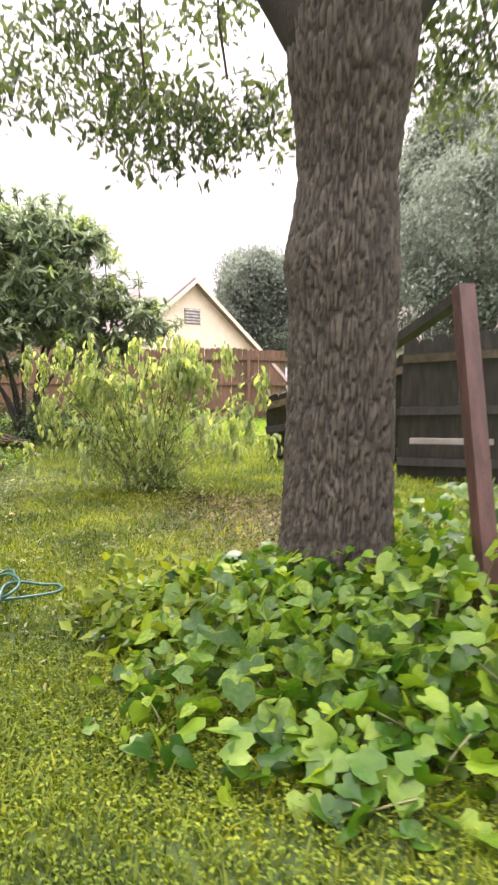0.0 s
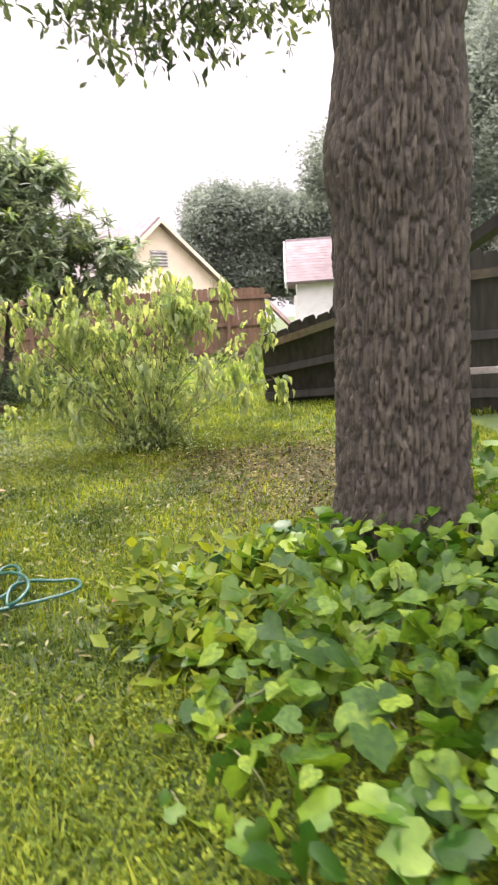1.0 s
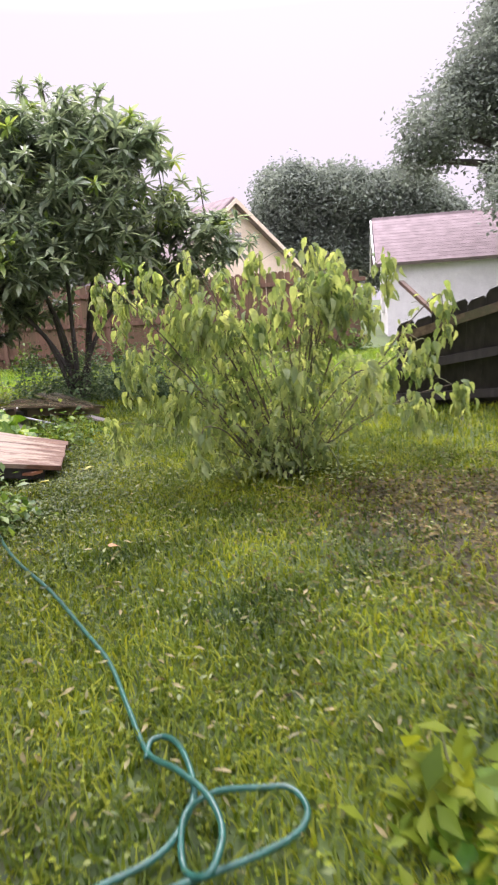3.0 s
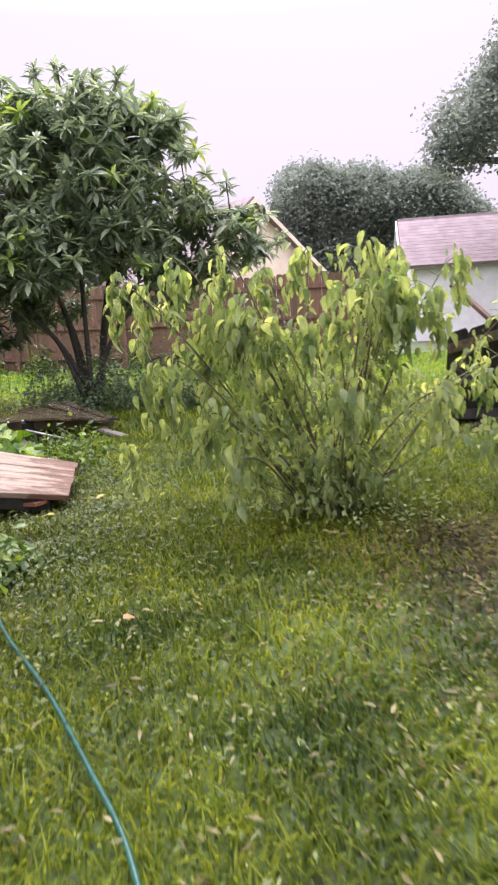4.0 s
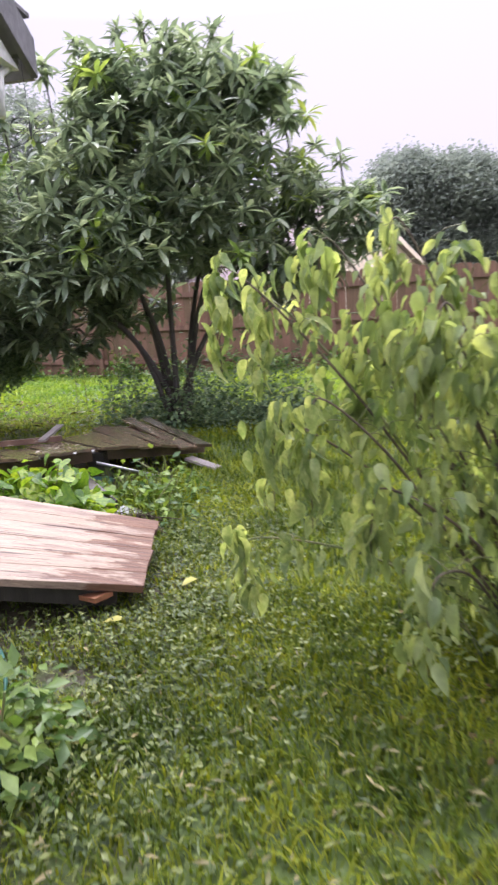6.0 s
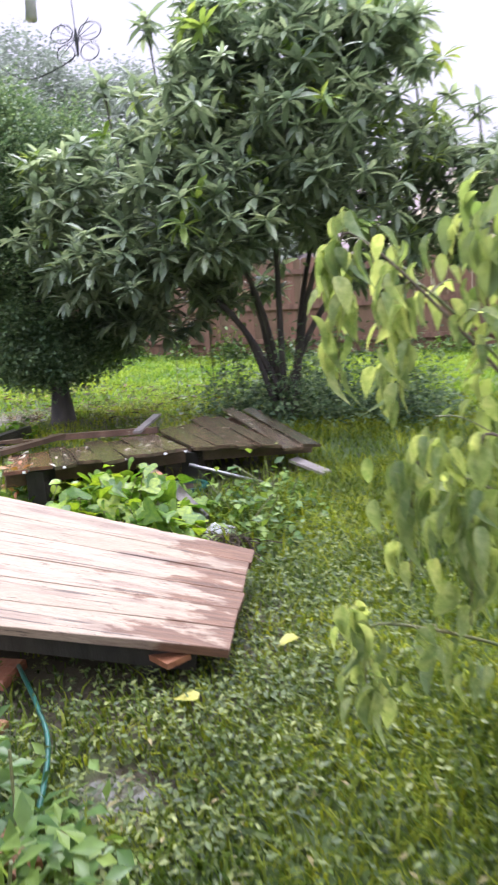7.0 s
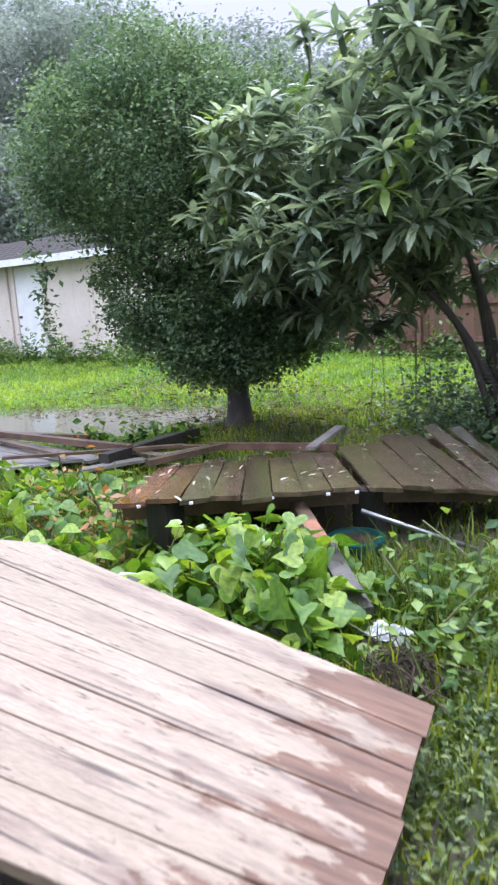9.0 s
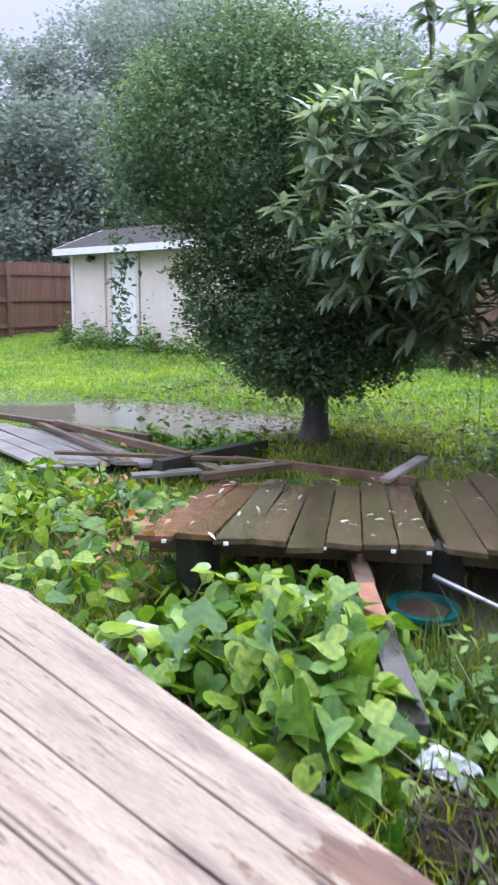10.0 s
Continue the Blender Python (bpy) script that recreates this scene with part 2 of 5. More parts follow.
def paint_worn():
    """Chalky pink-white paint over reddish wood: scuffed along the grain, cracked, and bare towards one end."""
    m = material("worn_pink_white_paint", (0.235, 0.178, 0.126), (0.298, 0.232, 0.166), 3, 0.55, 0.3, 45, stretch=(0.7, 4, 4), vary=0.14, by="object", spec=0.3)
    n, l = m.node_tree.nodes, m.node_tree.links
    b = n["Principled BSDF"]
    col = b.inputs["Base Color"].links[0].from_socket
    tc = n.new("ShaderNodeTexCoord")

    def grain(stretch, scale, detail, rough=0.55):
        mp = n.new("ShaderNodeMapping")
        mp.inputs["Scale"].default_value = stretch
        l.new(tc.outputs["Object"], mp.inputs[0])
        nz = n.new("ShaderNodeTexNoise")
        nz.inputs["Scale"].default_value, nz.inputs["Detail"].default_value = scale, detail
        nz.inputs["Roughness"].default_value = rough
        l.new(mp.outputs[0], nz.inputs["Vector"])
        return nz.outputs[0]

    def calc(op, a, c):
        ma = n.new("ShaderNodeMath")
        ma.operation = op
        for i, val in enumerate((a, c)):
            if isinstance(val, float):
                ma.inputs[i].default_value = val
            else:
                l.new(val, ma.inputs[i])
        return ma.outputs[0]

    def rng_map(src, lo, hi):
        mr = n.new("ShaderNodeMapRange")
        mr.inputs[1].default_value, mr.inputs[2].default_value = lo, hi
        l.new(src, mr.inputs[0])
        return mr.outputs[0]

    def over(base, fac, colour):
        mx = n.new("ShaderNodeMix")
        mx.data_type = "RGBA"
        l.new(fac, mx.inputs[0])
        l.new(base, mx.inputs[6])
        if isinstance(colour, tuple):
            mx.inputs[7].default_value = (*colour, 1)
        else:
            l.new(colour, mx.inputs[7])
        return mx.outputs[2]
    sep = n.new("ShaderNodeSeparateXYZ")
    l.new(tc.outputs["Object"], sep.inputs[0])
    wood = n.new("ShaderNodeValToRGB")
    wood.color_ramp.elements[0].position, wood.color_ramp.elements[0].color = 0.3, (0.07, 0.034, 0.02, 1)
    wood.color_ramp.elements[1].position, wood.color_ramp.elements[1].color = 0.7, (0.165, 0.088, 0.052, 1)
    l.new(grain((1.2, 12, 12), 4.0, 8), wood.inputs[0])
    # broad patches worn thin to a greyish brown, more of them towards the bare end
    thin = calc("ADD", grain((0.75, 5.5, 5.5), 2.3, 9, 0.66), calc("MULTIPLY", sep.outputs["X"], 0.09))
    col = over(col, calc("MULTIPLY", rng_map(thin, 0.45, 0.57), 0.8), (0.14, 0.092, 0.072))
    # bare reddish wood at the end, its border ragged along the grain
    worn = calc("ADD", calc("MULTIPLY", grain((1.0, 3.2, 3.2), 3.0, 9, 0.62), 2.2), sep.outputs["X"])
    col = over(col, rng_map(worn, 0.84, 0.95), wood.outputs[0])
    # short dark nicks and long hairline splits
    col = over(col, calc("MULTIPLY", rng_map(grain((1.1, 10, 10), 8.0, 5, 0.7), 0.605, 0.66), 0.8), (0.05, 0.034, 0.026))
    col = over(col, calc("MULTIPLY", rng_map(grain((0.35, 26, 26), 3.0, 3), 0.62, 0.68), 0.8), (0.045, 0.03, 0.024))
    l.new(col, b.inputs["Base Color"])
    return m


BOARDPAINT = paint_worn()


def oak_bark():
    m = material("oak_bark", (0.042, 0.035, 0.026), (0.095, 0.079, 0.058), 22, 0.8, 1.0, 110, stretch=(1, 1, 0.35))
    n, l = m.node_tree.nodes, m.node_tree.links
    b = n["Principled BSDF"]
    col = b.inputs["Base Color"].links[0].from_socket
    # furrow colour is darkened too, putting crevice shade on top of the relief
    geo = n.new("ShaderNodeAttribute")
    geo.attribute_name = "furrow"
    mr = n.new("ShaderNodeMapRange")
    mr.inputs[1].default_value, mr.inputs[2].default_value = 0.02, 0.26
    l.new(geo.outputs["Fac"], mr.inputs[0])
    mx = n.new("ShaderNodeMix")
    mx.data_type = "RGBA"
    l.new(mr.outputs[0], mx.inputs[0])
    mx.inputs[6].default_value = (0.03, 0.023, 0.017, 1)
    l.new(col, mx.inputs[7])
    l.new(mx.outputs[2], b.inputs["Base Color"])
    return m


OAKBARK = oak_bark()


def water_material():
    m = bpy.data.materials.new("muddy_water")
    m.use_nodes = True
    n, l = m.node_tree.nodes, m.node_tree.links
    b = n["Principled BSDF"]
    b.inputs["Base Color"].default_value = (0.10, 0.095, 0.07, 1)
    b.inputs["Roughness"].default_value = 0.08
    nz = n.new("ShaderNodeTexNoise")
    nz.inputs["Scale"].default_value = 14
    tc = n.new("ShaderNodeTexCoord")
    l.new(tc.outputs["Object"], nz.inputs["Vector"])
    bp = n.new("ShaderNodeBump")
    bp.inputs["Strength"].default_value, bp.inputs["Distance"].default_value = 0.25, 0.01
    l.new(nz.outputs[0], bp.inputs["Height"])
    l.new(bp.outputs[0], b.inputs["Normal"])
    return m


WATER = water_material()

# ---- mesh helpers ----
rng = np.random.default_rng(7)


def S(v):
    v = np.clip(v, 0, 1)
    return v * v * (3 - 2 * v)


def gz(x, y):
    """Height of the ground."""
    x, y = np.asarray(x, float), np.asarray(y, float)
    rise = 0.30 * S((y - 12.2) / 4.0) * S((-x - 4.5) / 7.0)
    u, v = (x + 7.9) * 0.83 + (y - 11.15) * 0.55, -(x + 7.9) * 0.55 + (y - 11.15) * 0.83
    dip = -0.085 * np.exp(-((u / 1.7) ** 2 + (v / 0.8) ** 2))
    dip -= 0.05 * np.exp(-(((x + 2.36) / 0.2) ** 2 + ((y - 6.24) / 0.14) ** 2))
    bump = 0.012 * np.sin(1.7 * x + 0.6 * y) * np.sin(1.3 * y - 0.5 * x) + 0.007 * np.sin(4.1 * x + 1.0) * np.sin(3.7 * y)
    return rise + dip + bump * np.clip((25 - np.hypot(x, y)) / 10, 0, 1)


def mesh_from(name, verts, faces, smooth=False):
    """A mesh from vertices and equal-sided faces (array) or a list of faces."""
    me = bpy.data.meshes.new(name)
    verts = np.asarray(verts, dtype=np.float32)
    if isinstance(faces, np.ndarray):
        k = faces.shape[1]
        me.vertices.add(len(verts))
        me.vertices.foreach_set("co", verts.ravel())
        me.loops.add(faces.size)
        me.loops.foreach_set("vertex_index", faces.astype(np.int32).ravel())
        me.polygons.add(len(faces))
        me.polygons.foreach_set("loop_start", np.arange(0, faces.size, k, dtype=np.int32))
        me.update(calc_edges=True)
    else:
        me.from_pydata(verts.tolist(), [], faces)
    if smooth:
        me.polygons.foreach_set("use_smooth", np.ones(len(me.polygons), dtype=bool))
    return me


class Shape:
    """Gathers vertices and faces of one mesh."""

    def __init__(self):
        self.v, self.f, self.n = [], [], 0

    def add(self, verts, faces):
        self.v.append(np.asarray(verts, float).reshape(-1, 3))
        self.f += [tuple(i + self.n for i in f) for f in faces]
        self.n += len(self.v[-1])
        return self

    def prism(self, top, thick):
        """A slab whose upper face has these corners (counter-clockwise seen from outside)."""
        top = np.asarray(top, float)
        nrm = np.cross(top[1] - top[0], top[2] - top[0])
        low = top - thick * nrm / np.linalg.norm(nrm)
        k = len(top)
        return self.add(np.vstack([top, low]), [tuple(range(k)), tuple(range(2 * k - 1, k - 1, -1))] + [(i, i + k, (i + 1) % k + k, (i + 1) % k) for i in range(k)])

    def box(self, c, s, rz=0.0, m=None):
        x, y, z = [a / 2 for a in s]
        p = np.array([(-x, -y, -z), (x, -y, -z), (x, y, -z), (-x, y, -z), (-x, -y, z), (x, -y, z), (x, y, z), (-x, y, z)])
        ca, sa = math.cos(radians(rz)), math.sin(radians(rz))
        p = p @ np.array([[ca, sa, 0], [-sa, ca, 0], [0, 0, 1]])
        if m is not None:
            p = p @ np.asarray(m).T
        return self.add(p + np.asarray(c), [(3, 2, 1, 0), (4, 5, 6, 7), (0, 1, 5, 4), (1, 2, 6, 5), (2, 3, 7, 6), (3, 0, 4, 7)])

    def beam(self, a, b, w, h):
        """A square timber from a to b."""
        a, b = Vector(a), Vector(b)
        q = np.array((b - a).to_track_quat("X", "Z").to_matrix())
        return self.box((a + b) / 2, ((b - a).length, w, h), 0, q)

    def tube(self, path, radii, sides=8):
        path = np.asarray(path, float)
        radii = np.broadcast_to(radii, (len(path),))
        rings = []
        up = Vector((0.13, 0.21, 0.97))
        for i, p in enumerate(path):
            d = Vector(path[min(i + 1, len(path) - 1)] - path[max(i - 1, 0)]).normalized()
            s = d.cross(up)
            s = (s if s.length > 0.05 else d.cross(Vector((1, 0, 0)))).normalized()
            t = s.cross(d)
            for k in range(sides):
                a = 2 * math.pi * k / sides
                rings.append(p + radii[i] * (math.cos(a) * np.array(s) + math.sin(a) * np.array(t)))
        f = []
        for i in range(len(path) - 1):
            for k in range(sides):
                a, b = i * sides + k, i * sides + (k + 1) % sides
                f.append((a, b, b + sides, a + sides))
        f += [tuple(range(sides - 1, -1, -1)), tuple(range((len(path) - 1) * sides, len(path) * sides))]
        return self.add(rings, f)

    def mesh(self, name, smooth=False):
        return mesh_from(name, np.vstack(self.v), self.f, smooth)


def thing(name, base, label, category, group="", kind=""):
    ob = new(name)
    ob.location = base
    ob.empty_display_size = 0.1
    return tagged(ob, label, category, group, kind)


def part(name, shape, mat, parent, label="", smooth=False, kind=""):
    """Links a shape, given in world places, as one mesh under a thing or part."""
    me = shape if isinstance(shape, bpy.types.Mesh) else shape.mesh(name, smooth)
    ob = new(name, me)
    if not me.materials:
        me.materials.append(mat)
    ob.parent = parent
    if parent.data is None:
        ob.matrix_parent_inverse = Matrix.Translation(-parent.location)
    return tagged(ob, label, kind=kind)


def alone(name, shape, mat, label, category, kind="", smooth=False, group=""):
    me = shape if isinstance(shape, bpy.types.Mesh) else shape.mesh(name, smooth)
    ob = new(name, me)
    me.materials.append(mat)
    return tagged(ob, label, category, group, kind)


def curve(points, steps=6):
    """A smooth line through the points."""
    p = [Vector(q) for q in points]
    p = [2 * p[0] - p[1]] + p + [2 * p[-1] - p[-2]]
    out = []
    for i in range(1, len(p) - 2):
        for s in range(steps):
            t = s / steps
            a, b, c, d = p[i - 1], p[i], p[i + 1], p[i + 2]
            out.append(0.5 * ((2 * b) + (c - a) * t + (2 * a - 5 * b + 4 * c - d) * t * t + (3 * b - 3 * c + d - a) * t ** 3))
    out.append(p[-2])
    return np.array([tuple(q) for q in out])


# ---- leaves ----
def leaf_template(length_pts, widths, droop, fold):
    """A leaf along +x: midrib and two edges."""
    n = len(length_pts)
    v, f = [], []
    for x, w in zip(length_pts, widths):
        z = -droop * x * x
        v += [(x, 0, z), (x, w, z + fold * w), (x, -w, z + fold * w)]
    for i in range(n - 1):
        a, b = 3 * i, 3 * i + 3
        f += [(a, b, b + 1), (a, b + 1, a + 1), (a, b + 2, b), (a, a + 2, b + 2)]
    return np.array(v, float), np.array(f)


LANCE = leaf_template((0, 0.3, 0.65, 1.0), (0.015, 0.12, 0.13, 0.005), 0.22, 0.35)
OVAL = leaf_template((0, 0.45, 1.0), (0.03, 0.27, 0.01), 0.12, 0.3)
BROAD = leaf_template((0, 0.05, 0.35, 0.7, 1.0), (0.05, 0.30, 0.42, 0.24, 0.01), 0.22, 0.22)
HANG = leaf_template((0, 0.12, 0.4, 0.75, 1.0), (0.03, 0.17, 0.24, 0.14, 0.005), 0.34, 0.7)


def lobed_leaf(radii, droop, fold, ripple=0.005):
    """A broad leaf along +x with pointed lobes: radii from the notch at the stalk round to the tip."""
    k = len(radii)
    v = [(0.4, 0, -droop * 0.16)]
    ang = [math.pi * (1 - i / (k - 1)) for i in range(k)]
    ring = [(a, r) for a, r in zip(ang, radii)] + [(-a, r) for a, r in list(zip(ang, radii))[-2:0:-1]]
    for i, (a, r) in enumerate(ring):
        x, y = 0.4 + r * math.cos(a), r * math.sin(a)
        v.append((x, y, -droop * x * x + fold * abs(y) + ripple * (-1) ** i))
    n = len(ring)
    return np.array(v, float), np.array([(0, (i + 1) % n + 1, i + 1) for i in range(n)])


LOBED = lobed_leaf((0.2, 0.45, 0.52, 0.47, 0.48, 0.42, 0.58), 0.3, 0.22)
OAKY = leaf_template((0, 0.35, 0.75, 1.0), (0.015, 0.13, 0.19, 0.02), 0.25, 0.25)
BLADE = leaf_template((0, 0.4, 1.0), (0.05, 0.15, 0.01), 0.15, 0.3)
CHIP = (np.array([(0, 0, 0), (0.5, 0.3, 0.05), (1, 0, 0), (0.5, -0.3, 0.08)]), np.array([(0, 2, 1), (0, 3, 2)]))


def leaf_arrays(template, pos, yaw, pitch, roll, size):
    tv, tf = template
    n = len(pos)
    cy, sy, cp, sp, cr, sr = np.cos(yaw), np.sin(yaw), np.cos(pitch), np.sin(pitch), np.cos(roll), np.sin(roll)
    R = np.empty((n, 3, 3))
    R[:, :, 0] = np.stack([cy * cp, sy * cp, sp], 1)
    side = np.stack([-sy, cy, np.zeros(n)], 1)
    upv = np.cross(R[:, :, 0], side)
    R[:, :, 1] = side * cr[:, None] + upv * sr[:, None]
    R[:, :, 2] = np.cross(R[:, :, 0], R[:, :, 1])
    v = np.einsum("nij,kj->nki", R, tv) * np.asarray(size).reshape(n, 1, 1) + pos[:, None, :]
    f = tf[None] + (np.arange(n) * len(tv))[:, None, None]
    return v.reshape(-1, 3), f.reshape(-1, 3)


def leaves(name, template, pos, yaw, pitch, roll, size, smooth=False):
    v, f = leaf_arrays(template, np.asarray(pos, float), yaw, pitch, roll, size)
    return mesh_from(name, v, f, smooth)


def blob(n, centre, radii, shell=0.55):
    """Points in an ellipsoid, more of them towards its skin."""
    d = rng.normal(size=(n, 3))
    d /= np.linalg.norm(d, axis=1)[:, None]
    return np.asarray(centre) + d * np.asarray(radii) * (shell + (1 - shell) * rng.random((n, 1)) ** 0.5)


def blobs(n, parts, shell=0.55):
    vol = np.array([p[1][0] * p[1][1] * p[1][2] for p in parts]) ** 0.75
    cnt = (n * vol / vol.sum()).astype(int)
    return np.vstack([blob(c, p[0], p[1], shell) for c, p in zip(cnt, parts)])


def clumps(centres, per, spread):
    c = np.repeat(centres, per, axis=0)
    return c + rng.normal(size=c.shape) * spread


def small_crown(name, centres, per, spread, size, template=CHIP):
    p = clumps(centres, per, spread)
    n = len(p)
    return leaves(name, template, p, rng.uniform(0, 2 * np.pi, n), rng.normal(-0.35, 0.5, n), rng.normal(0, 0.6, n), size * rng.uniform(0.6, 1.3, n))


def rosettes(name, centres, per, length, template=LANCE):
    """Whorls of long leaves round each twig's end, the outer ones drooping."""
    n = len(centres)
    ring = np.tile(np.linspace(0, 2 * np.pi, per, endpoint=False), n) + np.repeat(rng.uniform(0, 6, n), per) + rng.normal(0, 0.25, n * per)
    pit = np.tile(np.linspace(0.85, -0.75, per), n) + rng.normal(0, 0.2, n * per)
    ring = ring * 1.0 + np.tile(np.arange(per) * 2.4, n)
    pos = np.repeat(centres, per, axis=0) + rng.normal(0, 0.012, (n * per, 3))
    return leaves(name, template, pos, ring, pit, rng.normal(0, 0.25, n * per), length * np.repeat(rng.uniform(0.75, 1.2, n), per) * rng.uniform(0.75, 1.15, n * per))


# ---- ground ----
def bare(x, y):
    """How bare the lawn is, 0 to 1: the litter patch beside the oak and shrub, the trampled strips, the puddle, and
    shade painted as dark soil under board and panels.
    """
    a = np.exp(-(((x - 0.55) / 0.85) ** 2 + ((y - 5.0) / 1.2) ** 2) * 1.1)
    b = 1.0 * np.exp(-(((x - 0.05) / 0.75) ** 2 + ((y - 5.95) / 0.5) ** 2))
    c = 0.4 * np.exp(-(((x + 2.2) / 0.75) ** 2 + ((y - 6.7) / 1.3) ** 2))
    d = np.where(gz(x, y) < -0.03, 1.0, 0.0)
    e2 = 0.6 * np.exp(-(((x + 5.2) / 1.6) ** 2 + ((y - 11.2) / 1.0) ** 2))
    # grassless brown soil below the board and panels, standing in for their shade
    under = 1.6 * np.exp(-(((x + 3.05) / 0.75) ** 2 + ((y - 6.95) / 0.42) ** 2))
    under = under + 1.3 * np.exp(-(((x + 3.5) / 0.85) ** 2 + ((y - 9.25) / 0.75) ** 2))
    return np.clip(a + b + c + d + e2 + under, 0, 1)


def build_ground():
    xs = np.concatenate([[-600, -250, -120, -60, -40, -28], np.arange(-22, 9, 0.14), [12, 18, 30, 60, 120, 250, 600]])
    ys = np.concatenate([[-600, -250, -100, -40, -15, -6], np.arange(-3, 20, 0.14), [24, 32, 50, 90, 160, 300, 700]])
    X, Y = np.meshgrid(xs, ys)
    Z = gz(X, Y)
    nx, ny = len(xs), len(ys)
    i = np.arange(nx * ny).reshape(ny, nx)
    f = np.stack([i[:-1, :-1], i[:-1, 1:], i[1:, 1:], i[1:, :-1]], -1).reshape(-1, 4)
    me = mesh_from("ground", np.stack([X, Y, Z], -1).reshape(-1, 3), f, True)
    # this mask also carries the shade painted under the board and panels
    me.attributes.new("worn", "FLOAT", "POINT").data.foreach_set("value", bare(X, Y).astype(np.float32).ravel())
    alone("ground", me, SOIL, "rain-soaked grassy back garden with bare muddy patches and shade painted under boards", "ground", "structure")
    w = np.array([(-11.2, 9.2, -0.028), (-5.0, 9.2, -0.028), (-5.0, 13.2, -0.028), (-11.2, 13.2, -0.028)])
    alone("puddle", mesh_from("puddle", w, np.array([(0, 1, 2, 3)])), WATER, "shallow muddy rain puddle lying on the lawn", "puddle", "structure")
    w = np.array([(-2.8, 5.9, -0.028), (-1.9, 5.9, -0.028), (-1.9, 6.6, -0.028), (-2.8, 6.6, -0.028)])
    alone("puddle", mesh_from("puddle", w, np.array([(0, 1, 2, 3)])), WATER, "small rain puddle among leaf mulch by the board", "puddle", "structure")


build_ground()


def blades(name, x, y, h, w, mat, label, lean=0.6):
    n = len(x)
    z = gz(x, y)
    h = np.where(z < -0.022, h * 0.2, h)
    yaw = rng.uniform(0, 2 * np.pi, n)
    d = np.stack([np.cos(yaw), np.sin(yaw)], 1)
    s = np.stack([-d[:, 1], d[:, 0]], 1)
    b = rng.uniform(0.15, 1.0, n) * lean * h
    hw = (w / 2)[:, None]
    v = np.zeros((n, 5, 3))
    p = np.stack([x, y], 1)
    v[:, 0, :2], v[:, 1, :2] = p - s * hw, p + s * hw
    v[:, 2, :2], v[:, 3, :2] = p + d * b[:, None] * 0.35 + s * hw * 0.8, p + d * b[:, None] * 0.35 - s * hw * 0.8
    v[:, 4, :2] = p + d * b[:, None]
    v[:, 0:2, 2] = (z - 0.005)[:, None]
    v[:, 2:4, 2] = (z + h * 0.6)[:, None]
    v[:, 4, 2] = z + h * rng.uniform(0.75, 1.0, n)
    t = np.array([(0, 1, 2), (0, 2, 3), (3, 2, 4)])
    f = (t[None] + (np.arange(n) * 5)[:, None, None]).reshape(-1, 3)
    return alone(name, mesh_from(name, v.reshape(-1, 3), f), mat, label, "grass", "stuff")


def lawn():
    def field(n, x0, x1, y0, y1):
        x, y = rng.uniform(x0, x1, n), rng.uniform(y0, y1, n)
        keep = rng.random(n) > 0.88 * bare(x, y)
        lump = 0.5 + 0.5 * np.sin(2.3 * x + 1.1 * np.sin(1.9 * y)) * np.sin(2.9 * y + 0.8 * np.sin(2.1 * x))
        keep &= rng.random(n) < 0.55 + 0.45 * lump
        return x[keep], y[keep]
    x, y = field(200000, -3.2, 2.2, 0.6, 7.0)
    blades("lawn_grass", x, y, rng.uniform(0.02, 0.07, len(x)), rng.uniform(0.005, 0.0105, len(x)), GRASS, "lush wet green lawn grass, uneven and unmown", 1.6)
    x, y = field(90000, -6.0, 3.5, 7.0, 12.5)
    blades("lawn_grass", x, y, rng.uniform(0.04, 0.10, len(x)), rng.uniform(0.007, 0.013, len(x)), GRASS, "wet green lawn grass round the fallen panels", 1.4)
    x, y = field(26000, -13.0, -6.0, 8.0, 11.6)
    blades("lawn_grass", x, y, rng.uniform(0.022, 0.055, len(x)), rng.uniform(0.01, 0.018, len(x)), GRASS_FAR, "short wet grass round the puddle", 0.9)
    x, y = field(150000, -21.0, 8.0, 11.5, 18.0)
    blades("far_lawn_grass", x, y, rng.uniform(0.035, 0.08, len(x)), rng.uniform(0.018, 0.032, len(x)), GRASS_FAR, "bright green short grass before the back fence", 0.9)
    x, y = field(50000, -2.6, 0.6, 5.6, 9.6)
    blades("lawn_grass", x, y, rng.uniform(0.03, 0.075, len(x)), rng.uniform(0.006, 0.011, len(x)), GRASS, "bright wet grass between the board and the shrub", 1.3)
    x, y = field(42000, -3.2, 2.2, 0.6, 7.0)
    near = field(60000, -1.7, 1.8, 0.5, 2.7)
    x, y = np.concatenate([x, near[0]]), np.concatenate([y, near[1]])
    p = np.stack([x, y, gz(x, y) + rng.uniform(0.02, 0.05, len(x))], 1)
    n = len(x)
    alone("clover_leaves", leaves("clover_leaves", OVAL, p, rng.uniform(0, 6.28, n), rng.normal(0.1, 0.3, n), rng.normal(0, 0.3, n), rng.uniform(0.008, 0.02, n)), CLOVER, "small broad weeds growing through the lawn", "weeds", "stuff")


lawn()


